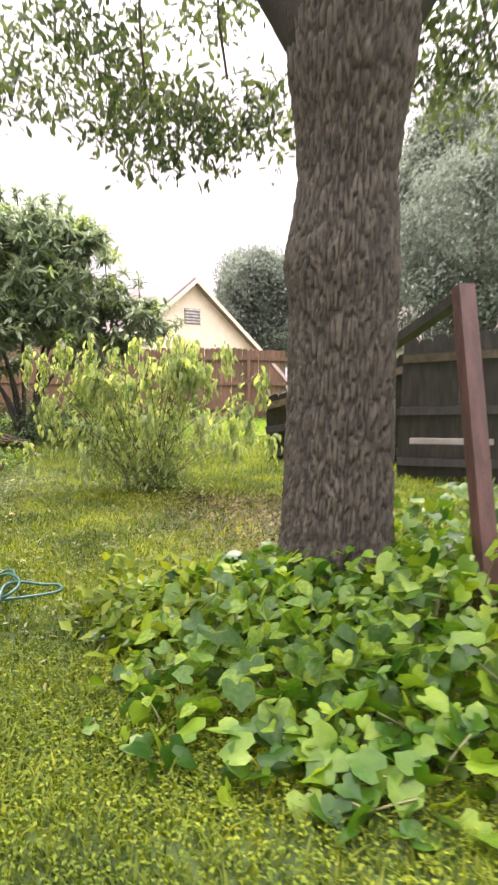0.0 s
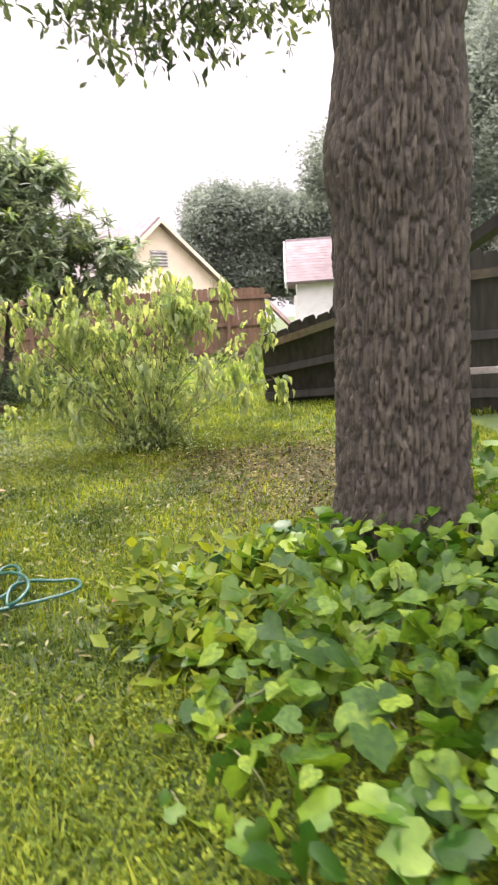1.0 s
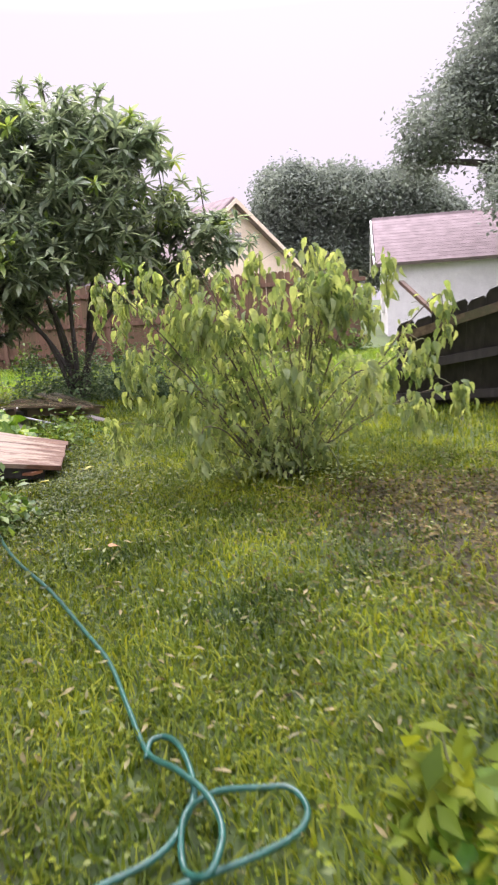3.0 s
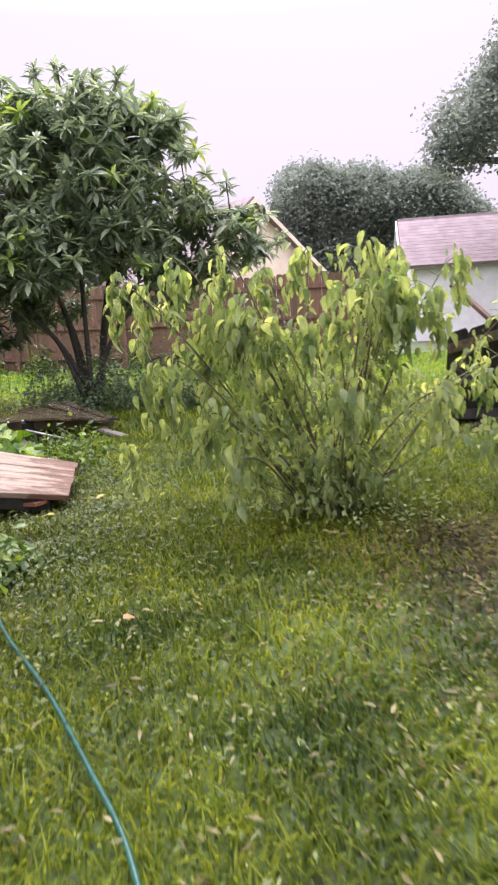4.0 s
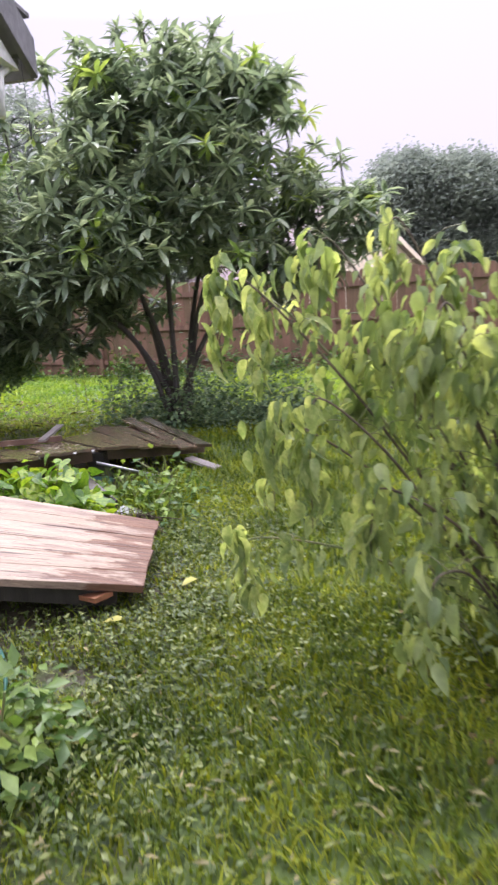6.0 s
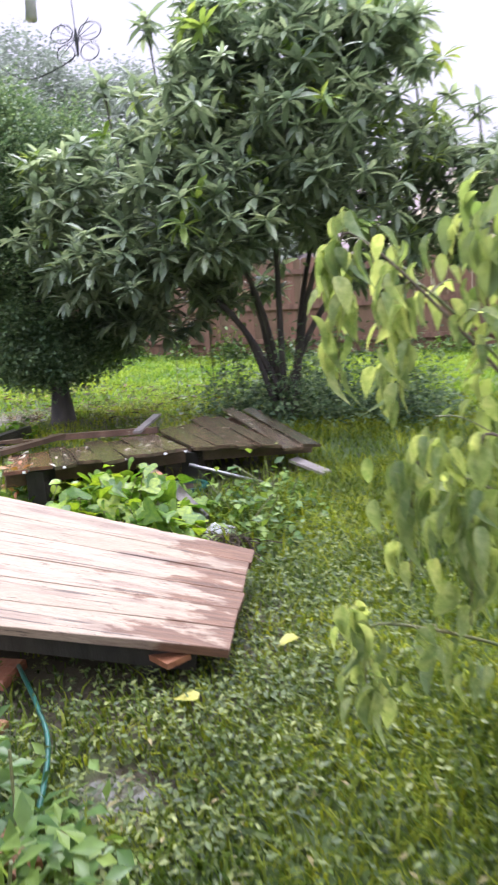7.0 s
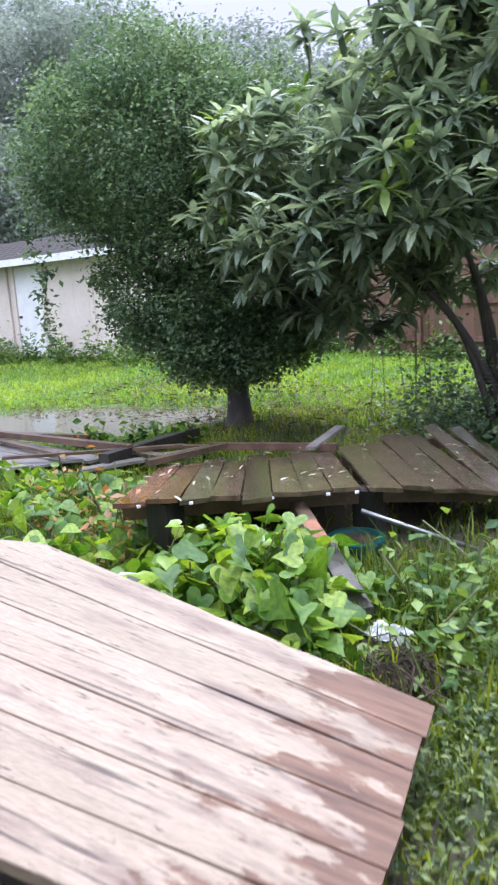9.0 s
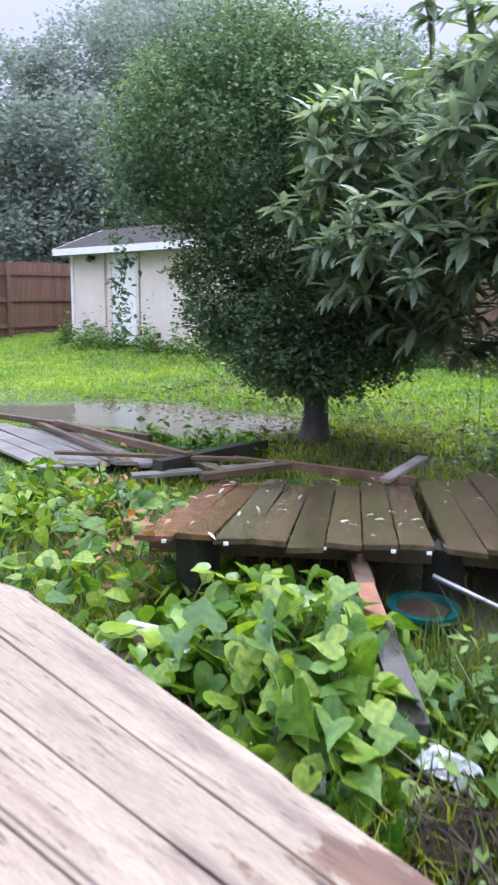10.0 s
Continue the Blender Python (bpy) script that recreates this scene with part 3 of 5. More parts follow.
def litter():
    n = 11000
    x = np.concatenate([rng.normal(0.5, 0.55, n * 3 // 4), rng.normal(0.1, 0.5, n // 4)])
    y = np.concatenate([rng.normal(5.1, 0.9, n * 3 // 4), rng.normal(5.9, 0.28, n // 4)])
    n = len(x)
    p = np.stack([x, y, gz(x, y) + rng.uniform(0.008, 0.045, n)], 1)
    alone("fallen_leaves", leaves("fallen_leaves", OVAL, p, rng.uniform(0, 6.28, n), rng.normal(0, 0.3, n), rng.normal(0, 0.35, n), rng.uniform(0.014, 0.042, n)), LITTER, "brown and grey wet fallen leaves on bare soil", "leaves", "stuff")
    n = 30000
    x = np.concatenate([rng.normal(-2.15, 0.33, n * 6 // 12), rng.uniform(-2.8, 1.2, n * 3 // 12), rng.uniform(-6.5, -3.2, n // 8)])
    y = np.concatenate([rng.normal(6.7, 1.1, n * 6 // 12), rng.uniform(2.4, 8.5, n * 3 // 12), rng.uniform(10.4, 13.2, n // 8)])
    n = len(x)
    p = np.stack([x, y, gz(x, y) + rng.uniform(0.02, 0.065, n)], 1)
    half = n // 2
    for shape, sel in ((OVAL, rng.permutation(n)[:half]), (BLADE, rng.permutation(n)[half:])):
        k = len(sel)
        alone("torn_leaves", leaves("torn_leaves", shape, p[sel], rng.uniform(0, 6.28, k), rng.normal(0, 0.3, k), rng.normal(0, 0.5, k), rng.uniform(0.010, 0.032, k)), SHRED, "torn pale green leaves strewn on the lawn by the storm", "leaves", "stuff")
    n = 2600
    x, y = rng.uniform(-2.4, 1.6, n), rng.uniform(2.2, 6.4, n)
    p = np.stack([x, y, gz(x, y) + rng.uniform(0.025, 0.06, n)], 1)
    alone("dry_leaf_scraps", leaves("dry_leaf_scraps", BLADE, p, rng.uniform(0, 6.28, n), rng.normal(0, 0.25, n), rng.normal(0, 0.4, n), rng.uniform(0.018, 0.05, n)), DRYLEAF, "pale tan leaf scraps scattered over the wet lawn", "leaves", "stuff")
    n = 1200
    x, y = rng.uniform(-9.5, -3.6, n), rng.uniform(11.2, 14.0, n)
    p = np.stack([x, y, gz(x, y) + rng.uniform(0.03, 0.07, n)], 1)
    alone("storm_debris", leaves("storm_debris", LANCE, p, rng.uniform(0, 6.28, n), rng.normal(0, 0.2, n), rng.normal(0, 0.3, n), rng.uniform(0.05, 0.14, n)), LITTER, "brown leaf debris strewn on the far lawn", "leaves", "stuff")
    for name, spots, mat, s, lab in (("yellow_leaf", ((-2.05, 7.0), (-2.25, 6.56)), YELLOW, 0.08, "single large yellow leaf lying on the grass"),
                                     ("orange_leaf", ((-0.62, 3.12), (-1.57, 5.15)), ORANGE, 0.048, "single orange-brown leaf lying on the grass")):
        for sx, sy in spots:
            v, f = leaf_arrays(BROAD, np.array([(sx, sy, float(gz(sx, sy)) + 0.065)]), np.array([rng.uniform(0, 6)]), np.array([0.05]), np.array([0.1]), np.array([s]))
            alone(name, mesh_from(name, v, f, True), mat, lab, "leaf", group="single fallen leaves")


litter()


# ---- the oak ----
def oak():
    cx, cy = 0.635, 3.52
    tree = thing("oak_tree", (cx, cy, 0), "tall oak with thick furrowed grey-brown trunk rising from vines", "tree")
    heights = np.linspace(-0.05, 3.3, 420)
    prof_z = (0, 0.3, 0.6, 1.0, 1.45, 1.65, 1.85, 2.1, 2.35, 2.6, 3.3)
    prof_r = (0.32, 0.284, 0.275, 0.270, 0.270, 0.276, 0.262, 0.240, 0.262, 0.31, 0.36)
    sides = 250
    v, fur = [], []
    for z in heights:
        r = np.interp(z, prof_z, prof_r)
        for k in range(sides):
            a = 2 * math.pi * k / sides
            c, s = math.cos(a), math.sin(a)
            q = Vector((c * 7.6, s * 7.6, z * 4.2))
            q += 0.25 * Vector(noise.noise_vector(q * 1.3))
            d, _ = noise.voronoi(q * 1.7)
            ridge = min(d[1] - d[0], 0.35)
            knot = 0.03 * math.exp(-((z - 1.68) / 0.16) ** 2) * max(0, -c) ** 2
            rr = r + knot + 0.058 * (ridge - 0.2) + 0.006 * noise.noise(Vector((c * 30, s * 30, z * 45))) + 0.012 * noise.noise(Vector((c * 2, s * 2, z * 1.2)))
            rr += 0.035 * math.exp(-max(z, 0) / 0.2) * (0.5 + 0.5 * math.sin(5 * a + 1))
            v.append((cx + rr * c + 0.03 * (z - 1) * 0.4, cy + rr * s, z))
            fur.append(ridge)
    i = np.arange(len(heights) * sides).reshape(len(heights), sides)
    j = np.roll(i, -1, axis=1)
    f = np.stack([i[:-1], j[:-1], j[1:], i[1:]], -1).reshape(-1, 4)
    me = mesh_from("trunk", np.array(v), f, True)
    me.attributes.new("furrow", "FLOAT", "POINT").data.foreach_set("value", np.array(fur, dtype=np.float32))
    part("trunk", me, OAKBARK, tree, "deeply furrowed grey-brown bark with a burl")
    limbs = [((0.55, 3.5, 2.7), (0.1, 3.6, 3.3), (-0.7, 3.9, 3.8), (-2.0, 4.2, 4.3)), ((0.75, 3.5, 2.8), (1.3, 3.5, 3.5), (2.2, 3.4, 4.2), (3.3, 3.2, 4.8)),
             ((0.65, 3.6, 3.0), (0.8, 4.2, 4.0), (0.9, 4.9, 5.2), (0.7, 5.4, 6.3)), ((0.6, 3.4, 2.9), (0.4, 2.7, 3.7), (0.0, 1.6, 4.5), (-0.4, 0.3, 5.0)), ((0.65, 3.5, 3.0), (0.6, 3.5, 4.4), (0.7, 3.4, 6.5))]
    for pts in limbs:
        c = curve(pts, 5)
        part("limb", Shape().tube(c, np.linspace(0.19, 0.05, len(c)), 10), OAKBARK, tree, smooth=True)
    # hanging sprays towards the lawn, then the high crown
    spray = np.vstack([blob(90, (-0.95, 4.2, 2.92), (0.6, 0.5, 0.30), 0.2), blob(70, (-0.40, 4.3, 2.62), (0.45, 0.4, 0.28), 0.2), blob(60, (0.15, 4.35, 2.68), (0.5, 0.45, 0.24), 0.2), blob(90, (-0.3, 4.0, 3.3), (0.9, 0.6, 0.25), 0.2),
                       blob(60, (1.15, 3.9, 2.9), (0.35, 0.5, 0.3), 0.2), blob(70, (1.6, 4.0, 3.0), (0.4, 0.6, 0.5), 0.2)])
    part("crown", small_crown("crown", spray, 15, 0.07, 0.068, OAKY), OAKLEAF, tree, "narrow dark oak leaves in hanging sprays")
    high = blobs(300, [((0.6, 3.6, 6.2), (3.2, 2.6, 1.8)), ((-1.6, 4.0, 4.6), (1.5, 1.4, 0.8)), ((2.4, 3.4, 4.9), (1.6, 1.5, 1.0))], 0.4)
    part("crown", small_crown("crown", high, 16, 0.2, 0.11), OAKLEAF, tree, "dense high canopy of dark leaves")
    twigs = Shape()
    for a, b in (((-0.7, 3.9, 3.8), (-0.9, 4.0, 2.95)), ((-0.3, 3.75, 3.55), (-0.4, 4.05, 2.6)), ((0.1, 3.6, 3.3), (0.05, 4.1, 2.8)), ((1.3, 3.5, 3.5), (1.55, 3.9, 2.8))):
        a, b = Vector(a), Vector(b)
        twigs.tube(curve((a, (a + b) / 2 + Vector((-0.08, 0.05, 0.1)), b), 4), 0.008, 5)
    part("twig_tangle", twigs, TWIG, tree, kind="stuff")


oak()


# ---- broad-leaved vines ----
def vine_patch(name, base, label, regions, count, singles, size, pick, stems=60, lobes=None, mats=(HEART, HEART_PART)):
    """A mound of broad leaves on stalks: regions are (centre x, y, radius x, y, height)."""
    root = thing(name, base, label, "vine")
    wt = np.array([r[2] * r[3] for r in regions])
    pos = []
    for r, c in zip(regions, (count * wt / wt.sum()).astype(int)):
        a, q = rng.uniform(0, 6.283, c), np.sqrt(rng.random(c))
        x, y = r[0] + r[2] * q * np.cos(a), r[1] + r[3] * q * np.sin(a)
        h = r[4] * (1 - 0.75 * q ** 2) * rng.uniform(0.35, 1.05, c)
        pos.append(np.stack([x, y, gz(x, y) + 0.03 + h], 1))
    pos = np.vstack(pos)
    n = len(pos)
    yaw, pit, rol = rng.uniform(0, 6.283, n), rng.normal(-0.3, 0.45, n), rng.normal(0, 0.45, n)
    siz = size * rng.uniform(0.55, 1.35, n)
    order = np.argsort((pos[:, 0] - pick[0]) ** 2 + (pos[:, 1] - pick[1]) ** 2 - 0.8 * pos[:, 2])
    near, rest = order[:singles], order[singles:]
    shapes = lobes or [leaf_template((-0.08, -0.04, 0.08, 0.25, 0.45, 0.65, 0.85, 1.0), (0.16, 0.30 * k, 0.42 * k, 0.45 * k, 0.38 * k, 0.26 * k, 0.11, 0.01), dr, fo) for k, dr, fo in ((1.0, 0.2, 0.2), (0.9, 0.4, 0.35), (1.1, 0.1, 0.12), (0.95, 0.3, -0.1))]
    base_mesh = []
    for s in shapes:
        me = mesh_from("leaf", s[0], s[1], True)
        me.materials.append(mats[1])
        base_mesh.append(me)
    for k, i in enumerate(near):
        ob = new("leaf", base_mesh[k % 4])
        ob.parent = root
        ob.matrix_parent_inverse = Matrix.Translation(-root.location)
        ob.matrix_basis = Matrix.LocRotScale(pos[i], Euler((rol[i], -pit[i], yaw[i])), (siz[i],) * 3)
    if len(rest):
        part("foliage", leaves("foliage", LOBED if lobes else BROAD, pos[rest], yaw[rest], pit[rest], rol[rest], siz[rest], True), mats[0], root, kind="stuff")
    sh = Shape()
    for i in order[::max(1, n // stems)]:
        x, y, z = pos[i]
        gx, gy = x + rng.normal(0, 0.07), y + rng.normal(0, 0.07)
        g = float(gz(gx, gy))
        sh.tube(curve(((gx, gy, g), (0.6 * gx + 0.4 * x, 0.6 * gy + 0.4 * y, g + 0.6 * (z - g)), (x, y, z)), 3), 0.0035, 4)
    part("stalk_tangle", sh, STEM, root, kind="stuff")
    return root


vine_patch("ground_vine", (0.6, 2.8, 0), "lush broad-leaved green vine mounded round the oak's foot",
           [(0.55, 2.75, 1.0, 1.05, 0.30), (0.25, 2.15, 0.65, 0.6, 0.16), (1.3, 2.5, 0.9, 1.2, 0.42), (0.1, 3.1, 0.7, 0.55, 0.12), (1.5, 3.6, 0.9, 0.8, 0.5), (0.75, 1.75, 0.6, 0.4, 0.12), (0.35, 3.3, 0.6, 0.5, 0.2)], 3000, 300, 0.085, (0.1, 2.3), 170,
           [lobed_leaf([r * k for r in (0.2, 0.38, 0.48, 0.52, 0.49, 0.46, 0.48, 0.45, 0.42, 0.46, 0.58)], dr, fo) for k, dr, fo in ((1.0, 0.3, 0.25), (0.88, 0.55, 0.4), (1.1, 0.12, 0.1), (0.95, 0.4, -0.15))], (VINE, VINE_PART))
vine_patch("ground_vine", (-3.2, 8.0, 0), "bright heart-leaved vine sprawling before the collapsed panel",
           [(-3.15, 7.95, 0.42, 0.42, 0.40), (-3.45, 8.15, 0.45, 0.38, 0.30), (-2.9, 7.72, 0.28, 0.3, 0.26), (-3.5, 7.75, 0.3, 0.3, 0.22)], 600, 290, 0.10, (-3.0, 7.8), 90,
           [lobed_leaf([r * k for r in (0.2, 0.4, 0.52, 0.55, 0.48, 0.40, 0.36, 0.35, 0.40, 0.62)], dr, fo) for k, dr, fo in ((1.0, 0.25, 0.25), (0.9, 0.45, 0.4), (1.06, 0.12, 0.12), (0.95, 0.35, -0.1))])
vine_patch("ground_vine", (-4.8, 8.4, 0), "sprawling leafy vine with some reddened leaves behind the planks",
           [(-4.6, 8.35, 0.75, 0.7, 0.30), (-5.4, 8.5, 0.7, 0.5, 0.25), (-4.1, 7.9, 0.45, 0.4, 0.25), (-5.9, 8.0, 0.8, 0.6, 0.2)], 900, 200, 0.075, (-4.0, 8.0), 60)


# ---- weeds ----
def weeds(name, label, spots, per, size, mat, height):
    """Bushy low weeds: each spot is (x, y, radius)."""
    root = thing(name, (spots[0][0], spots[0][1], float(gz(*spots[0][:2]))), label, "weeds")
    P = []
    for x, y, r in spots:
        k = int(per * r / 0.3)
        q = rng.normal(0, r * 0.45, (k, 2))
        z = np.abs(rng.normal(0, 1, k)) * height * 0.5 * np.exp(-(q ** 2).sum(1) / (r * r))
        P.append(np.column_stack([x + q[:, 0], y + q[:, 1], gz(x + q[:, 0], y + q[:, 1]) + 0.02 + z]))
    P = np.vstack(P)
    n = len(P)
    for k in range(7 if name == "weed_clump" else 2):
        x, y, r = spots[k % len(spots)]
        a, b = rng.normal(0, r * 0.25, 2), rng.normal(0, r * 0.4, 2)
        g = float(gz(x, y))
        part("stem", Shape().tube(curve([(x + a[0], y + a[1], g), (x + (a[0] + b[0]) / 2, y + (a[1] + b[1]) / 2, g + height * 0.5), (x + b[0], y + b[1], g + height * 0.9)], 3), 0.004, 5), STEM, root)
    part("foliage", leaves("foliage", OVAL, P, rng.uniform(0, 6.283, n), rng.normal(0.2, 0.5, n), rng.normal(0, 0.5, n), size * rng.uniform(0.6, 1.4, n)), mat, root, kind="stuff")
    return root


weeds("weed_clump", "dark green bushy weed growing beside the path", [(-2.32, 5.78, 0.24), (-2.62, 5.98, 0.26), (-2.55, 5.55, 0.25), (-2.85, 5.75, 0.3)], 420, 0.06, WEED, 0.30)
weeds("weed_clump", "bright feathery weeds edging the vine patch", [(-0.42, 3.05, 0.22), (-0.3, 2.75, 0.25), (-0.15, 3.3, 0.25), (-0.5, 3.35, 0.12), (0.0, 3.0, 0.3)], 300, 0.07, CLOVER, 0.22)
weeds("weed_clump", "green weeds round the drooping shrub's foot", [(-0.66, 6.3, 0.35), (-0.3, 6.35, 0.3), (-1.0, 6.35, 0.25)], 170, 0.035, BUSH, 0.4)
weeds("weed_clump", "leafy weeds at the fallen panel's corner", [(-2.7, 8.25, 0.3), (-2.45, 8.5, 0.22), (-2.5, 8.0, 0.25)], 260, 0.055, WEED, 0.28)
weeds("weed_clump", "dark scrubby undergrowth at the loquat's foot", [(-3.0, 11.35, 0.6), (-2.4, 11.5, 0.6), (-3.7, 11.6, 0.5), (-1.9, 11.3, 0.5), (-3.2, 12.0, 0.6)], 900, 0.055, HOLLY, 0.8)
weeds("weed_clump", "red-tipped weeds among the vines", [(-4.4, 8.25, 0.35), (-4.0, 8.05, 0.25), (-4.9, 8.5, 0.3)], 90, 0.05, REDLEAF, 0.45)
x, y = rng.normal(-2.72, 0.18, 700), rng.normal(8.3, 0.28, 700)
blades("rank_grass", x, y, rng.uniform(0.10, 0.28, 700), rng.uniform(0.005, 0.009, 700), GRASS, "long rank grass among the weeds by the panel", 0.9)
weeds("weed_clump", "low leafy weeds behind the fallen panel", [(-6.0, 10.25, 0.3), (-5.7, 10.45, 0.25), (-6.4, 10.1, 0.25)], 150, 0.085, VINE, 0.22)
weeds("weed_clump", "thin tall weeds standing near the loquat", [(-4.05, 11.7, 0.16), (-4.5, 11.9, 0.14), (-3.75, 11.3, 0.15)], 110, 0.05, WEED, 1.1)
for k in range(9):
    wx = -15.5 + 0.62 * k
    weeds("weed_tuft", "green weeds along the shed's foot", [(wx, 15.05 + 0.2 * math.sin(k * 2.1), 0.35 + 0.1 * math.sin(k))], 260, 0.09, WEED, 0.6)
for k in range(12):
    wx = -10.0 + 1.05 * k
    weeds("weed_tuft", "overgrown weeds along the back fence", [(wx, 17.55, 0.42 + 0.12 * math.sin(k * 1.7))], 200, 0.10, WEED, 0.55 + 0.2 * math.sin(k * 2.3))
x, y = rng.normal(-2.68, 0.10, 260), rng.normal(7.72, 0.14, 260)
blades("rank_grass", x, y, rng.uniform(0.08, 0.2, 260), rng.uniform(0.005, 0.009, 260), GRASS, "tuft of long rank grass by the board", 0.8)


# ---- the drooping shrub ----
def shrub():
    """Stems fanning from one foot, bent over at their tips, with limp leaves hanging in columns."""
    bx, by = -0.66, 6.48
    root = thing("drooping_shrub", (bx, by, 0), "large storm-bent shrub with limp yellow-green drooping leaves", "shrub")
    # x, y, z of each stem's bend, and how far its end hangs down
    tips = [(-1.70, 6.42, 1.33, 0.34), (-1.58, 6.55, 1.22, 0.30), (-1.38, 6.50, 1.40, 0.30), (-1.16, 6.55, 1.45, 0.28), (-0.74, 6.50, 1.44, 0.25), (-0.45, 6.58, 1.47, 0.30), (-0.30, 6.70, 1.42, 0.28),
            (0.02, 6.62, 1.36, 0.28), (0.36, 6.52, 1.12, 0.32), (0.46, 6.50, 0.55, 0.24), (0.22, 6.40, 0.86, 0.26), (-1.55, 6.40, 0.84, 0.30), (-1.42, 6.28, 0.92, 0.40), (-1.66, 6.36, 0.46, 0.26),
            (-1.12, 6.02, 0.46, 0.28), (-0.95, 6.70, 1.34, 0.25), (-0.60, 6.05, 0.80, 0.28), (-0.20, 6.10, 0.72, 0.28), (-1.25, 6.20, 0.66, 0.28), (0.10, 6.20, 0.50, 0.24), (-1.05, 6.30, 1.12, 0.3), (-0.15, 6.40, 1.18, 0.3)]
    for k in range(26):
        a, q = 2.399 * k + 0.4, 0.25 + 0.75 * ((k * 0.618) % 1.0)
        tips.append((bx + 0.06 + 0.98 * q * math.cos(a), by + 0.62 * q * math.sin(a) + 0.05, 1.32 - 0.66 * q * q + 0.10 * math.sin(3.1 * k), 0.16 + 0.1 * ((k * 0.37) % 1)))
    P, Y, PI, RO, SZ = [], [], [], [], []

    def leaf(p, yaw, pitch, size):
        P.append(p)
        Y.append(yaw)
        PI.append(pitch)
        RO.append(rng.normal(0, 0.55))
        SZ.append(size)
    for k, (tx, ty, tz, drop) in enumerate(tips):
        a0 = 2.399 * k
        b = Vector((bx + 0.17 * math.cos(a0) * (k % 5) / 4, by + 0.14 * math.sin(a0) * (k % 5) / 4, -0.02))
        t = Vector((tx, ty, tz))
        out = math.atan2(ty - by, tx - bx)
        away = Vector((math.cos(out), math.sin(out), 0))
        c = curve((b, b.lerp(t, 0.35) + Vector((0, 0, 0.03)), b.lerp(t, 0.7) + Vector((0, 0, 0.07)), t, t + away * 0.05 + Vector((0, 0, -0.07)), t + away * 0.06 + Vector((0, 0, -drop))), 6)
        m = len(c)
        part("stem", Shape().tube(c, np.linspace(0.0062, 0.0018, m), 6), STEM if k % 3 == 1 else TWIG, root, smooth=True)
        # the hanging end
        for j in range(18 + int(85 * drop)):
            u = rng.random() ** 0.8
            p = np.array(t + away * 0.055) + rng.normal(0, 0.032, 3) - np.array((0, 0, u * drop * 0.95 - 0.05))
            leaf(p, out + rng.normal(0, 1.4), rng.normal(-1.15, 0.28), rng.uniform(0.065, 0.112) * (1.0 - 0.2 * u))
        # side shoots along the stem, each with a small limp bunch
        for j in range(12):
            u = 0.10 + 0.52 * (j + rng.random()) / 12
            p = Vector(c[int(u * (m - 1))])
            a = rng.uniform(0, 6.283)
            e = p + Vector((math.cos(a), math.sin(a), 0.35)) * rng.uniform(0.05, 0.16)
            part("side_shoot", Shape().tube(curve((p, p.lerp(e, 0.6) + Vector((0, 0, 0.015)), e), 3), 0.0016, 4), STEM, root)
            for i in range(6):
                leaf(np.array(e) + rng.normal(0, 0.028, 3) - np.array((0, 0, rng.uniform(0, 0.07))), a + rng.normal(0, 1.2), rng.normal(-0.85, 0.4), rng.uniform(0.04, 0.078))
    P, Y, PI, RO, SZ = np.array(P), np.array(Y), np.array(PI), np.array(RO), np.array(SZ)
    keep = (P[:, 0] > -1.80) & (P[:, 2] > 0.07)
    P, Y, PI, RO, SZ = P[keep], Y[keep], PI[keep], RO[keep], SZ[keep]
    order = np.argsort((P[:, 0] + 2.0) ** 2 + (P[:, 1] - 5.9) ** 2)
    near, rest = order[:300], order[300:]
    base = []
    for w, dr, fo in ((0.72, 0.4, 0.6), (0.6, 0.7, 0.9), (0.8, 0.3, 0.4), (0.48, 0.75, 1.1)):
        s = leaf_template((0, 0.06, 0.18, 0.4, 0.65, 0.85, 1.0), (0.03, 0.18 * w, 0.29 * w, 0.33 * w, 0.24 * w, 0.11 * w, 0.005), dr, fo)
        me = mesh_from("leaf", s[0], s[1], True)
        me.materials.append(BUSH_PART)
        base.append(me)
    for k, i in enumerate(near):
        ob = new("leaf", base[k % 4])
        ob.parent = root
        ob.matrix_parent_inverse = Matrix.Translation(-root.location)
        ob.matrix_basis = Matrix.LocRotScale(P[i], Euler((RO[i], -PI[i], Y[i])), (SZ[i],) * 3)
    part("foliage", leaves("foliage", HANG, P[rest], Y[rest], PI[rest], RO[rest], SZ[rest], True), BUSH, root, kind="stuff")


shrub()


# ---- loquat and small dark tree ----
def limb_tree(root, base, ends, r0, mat, lean=0.5):
    for k, eend in enumerate(ends):
        b, t = Vector(base) + Vector((0.09 * math.cos(k * 2.4), 0.09 * math.sin(k * 2.4), 0)), Vector(eend)
        mid = b.lerp(t, 0.5) + Vector((0, 0, 0.12))
        mid.x, mid.y = b.x + (t.x - b.x) * lean, b.y + (t.y - b.y) * lean
        c = curve((b, mid, t), 7)
        part("limb", Shape().tube(c, np.linspace(r0 * (1 - 0.05 * (k % 4)), r0 * 0.3, len(c)), 8), mat, root, smooth=True)


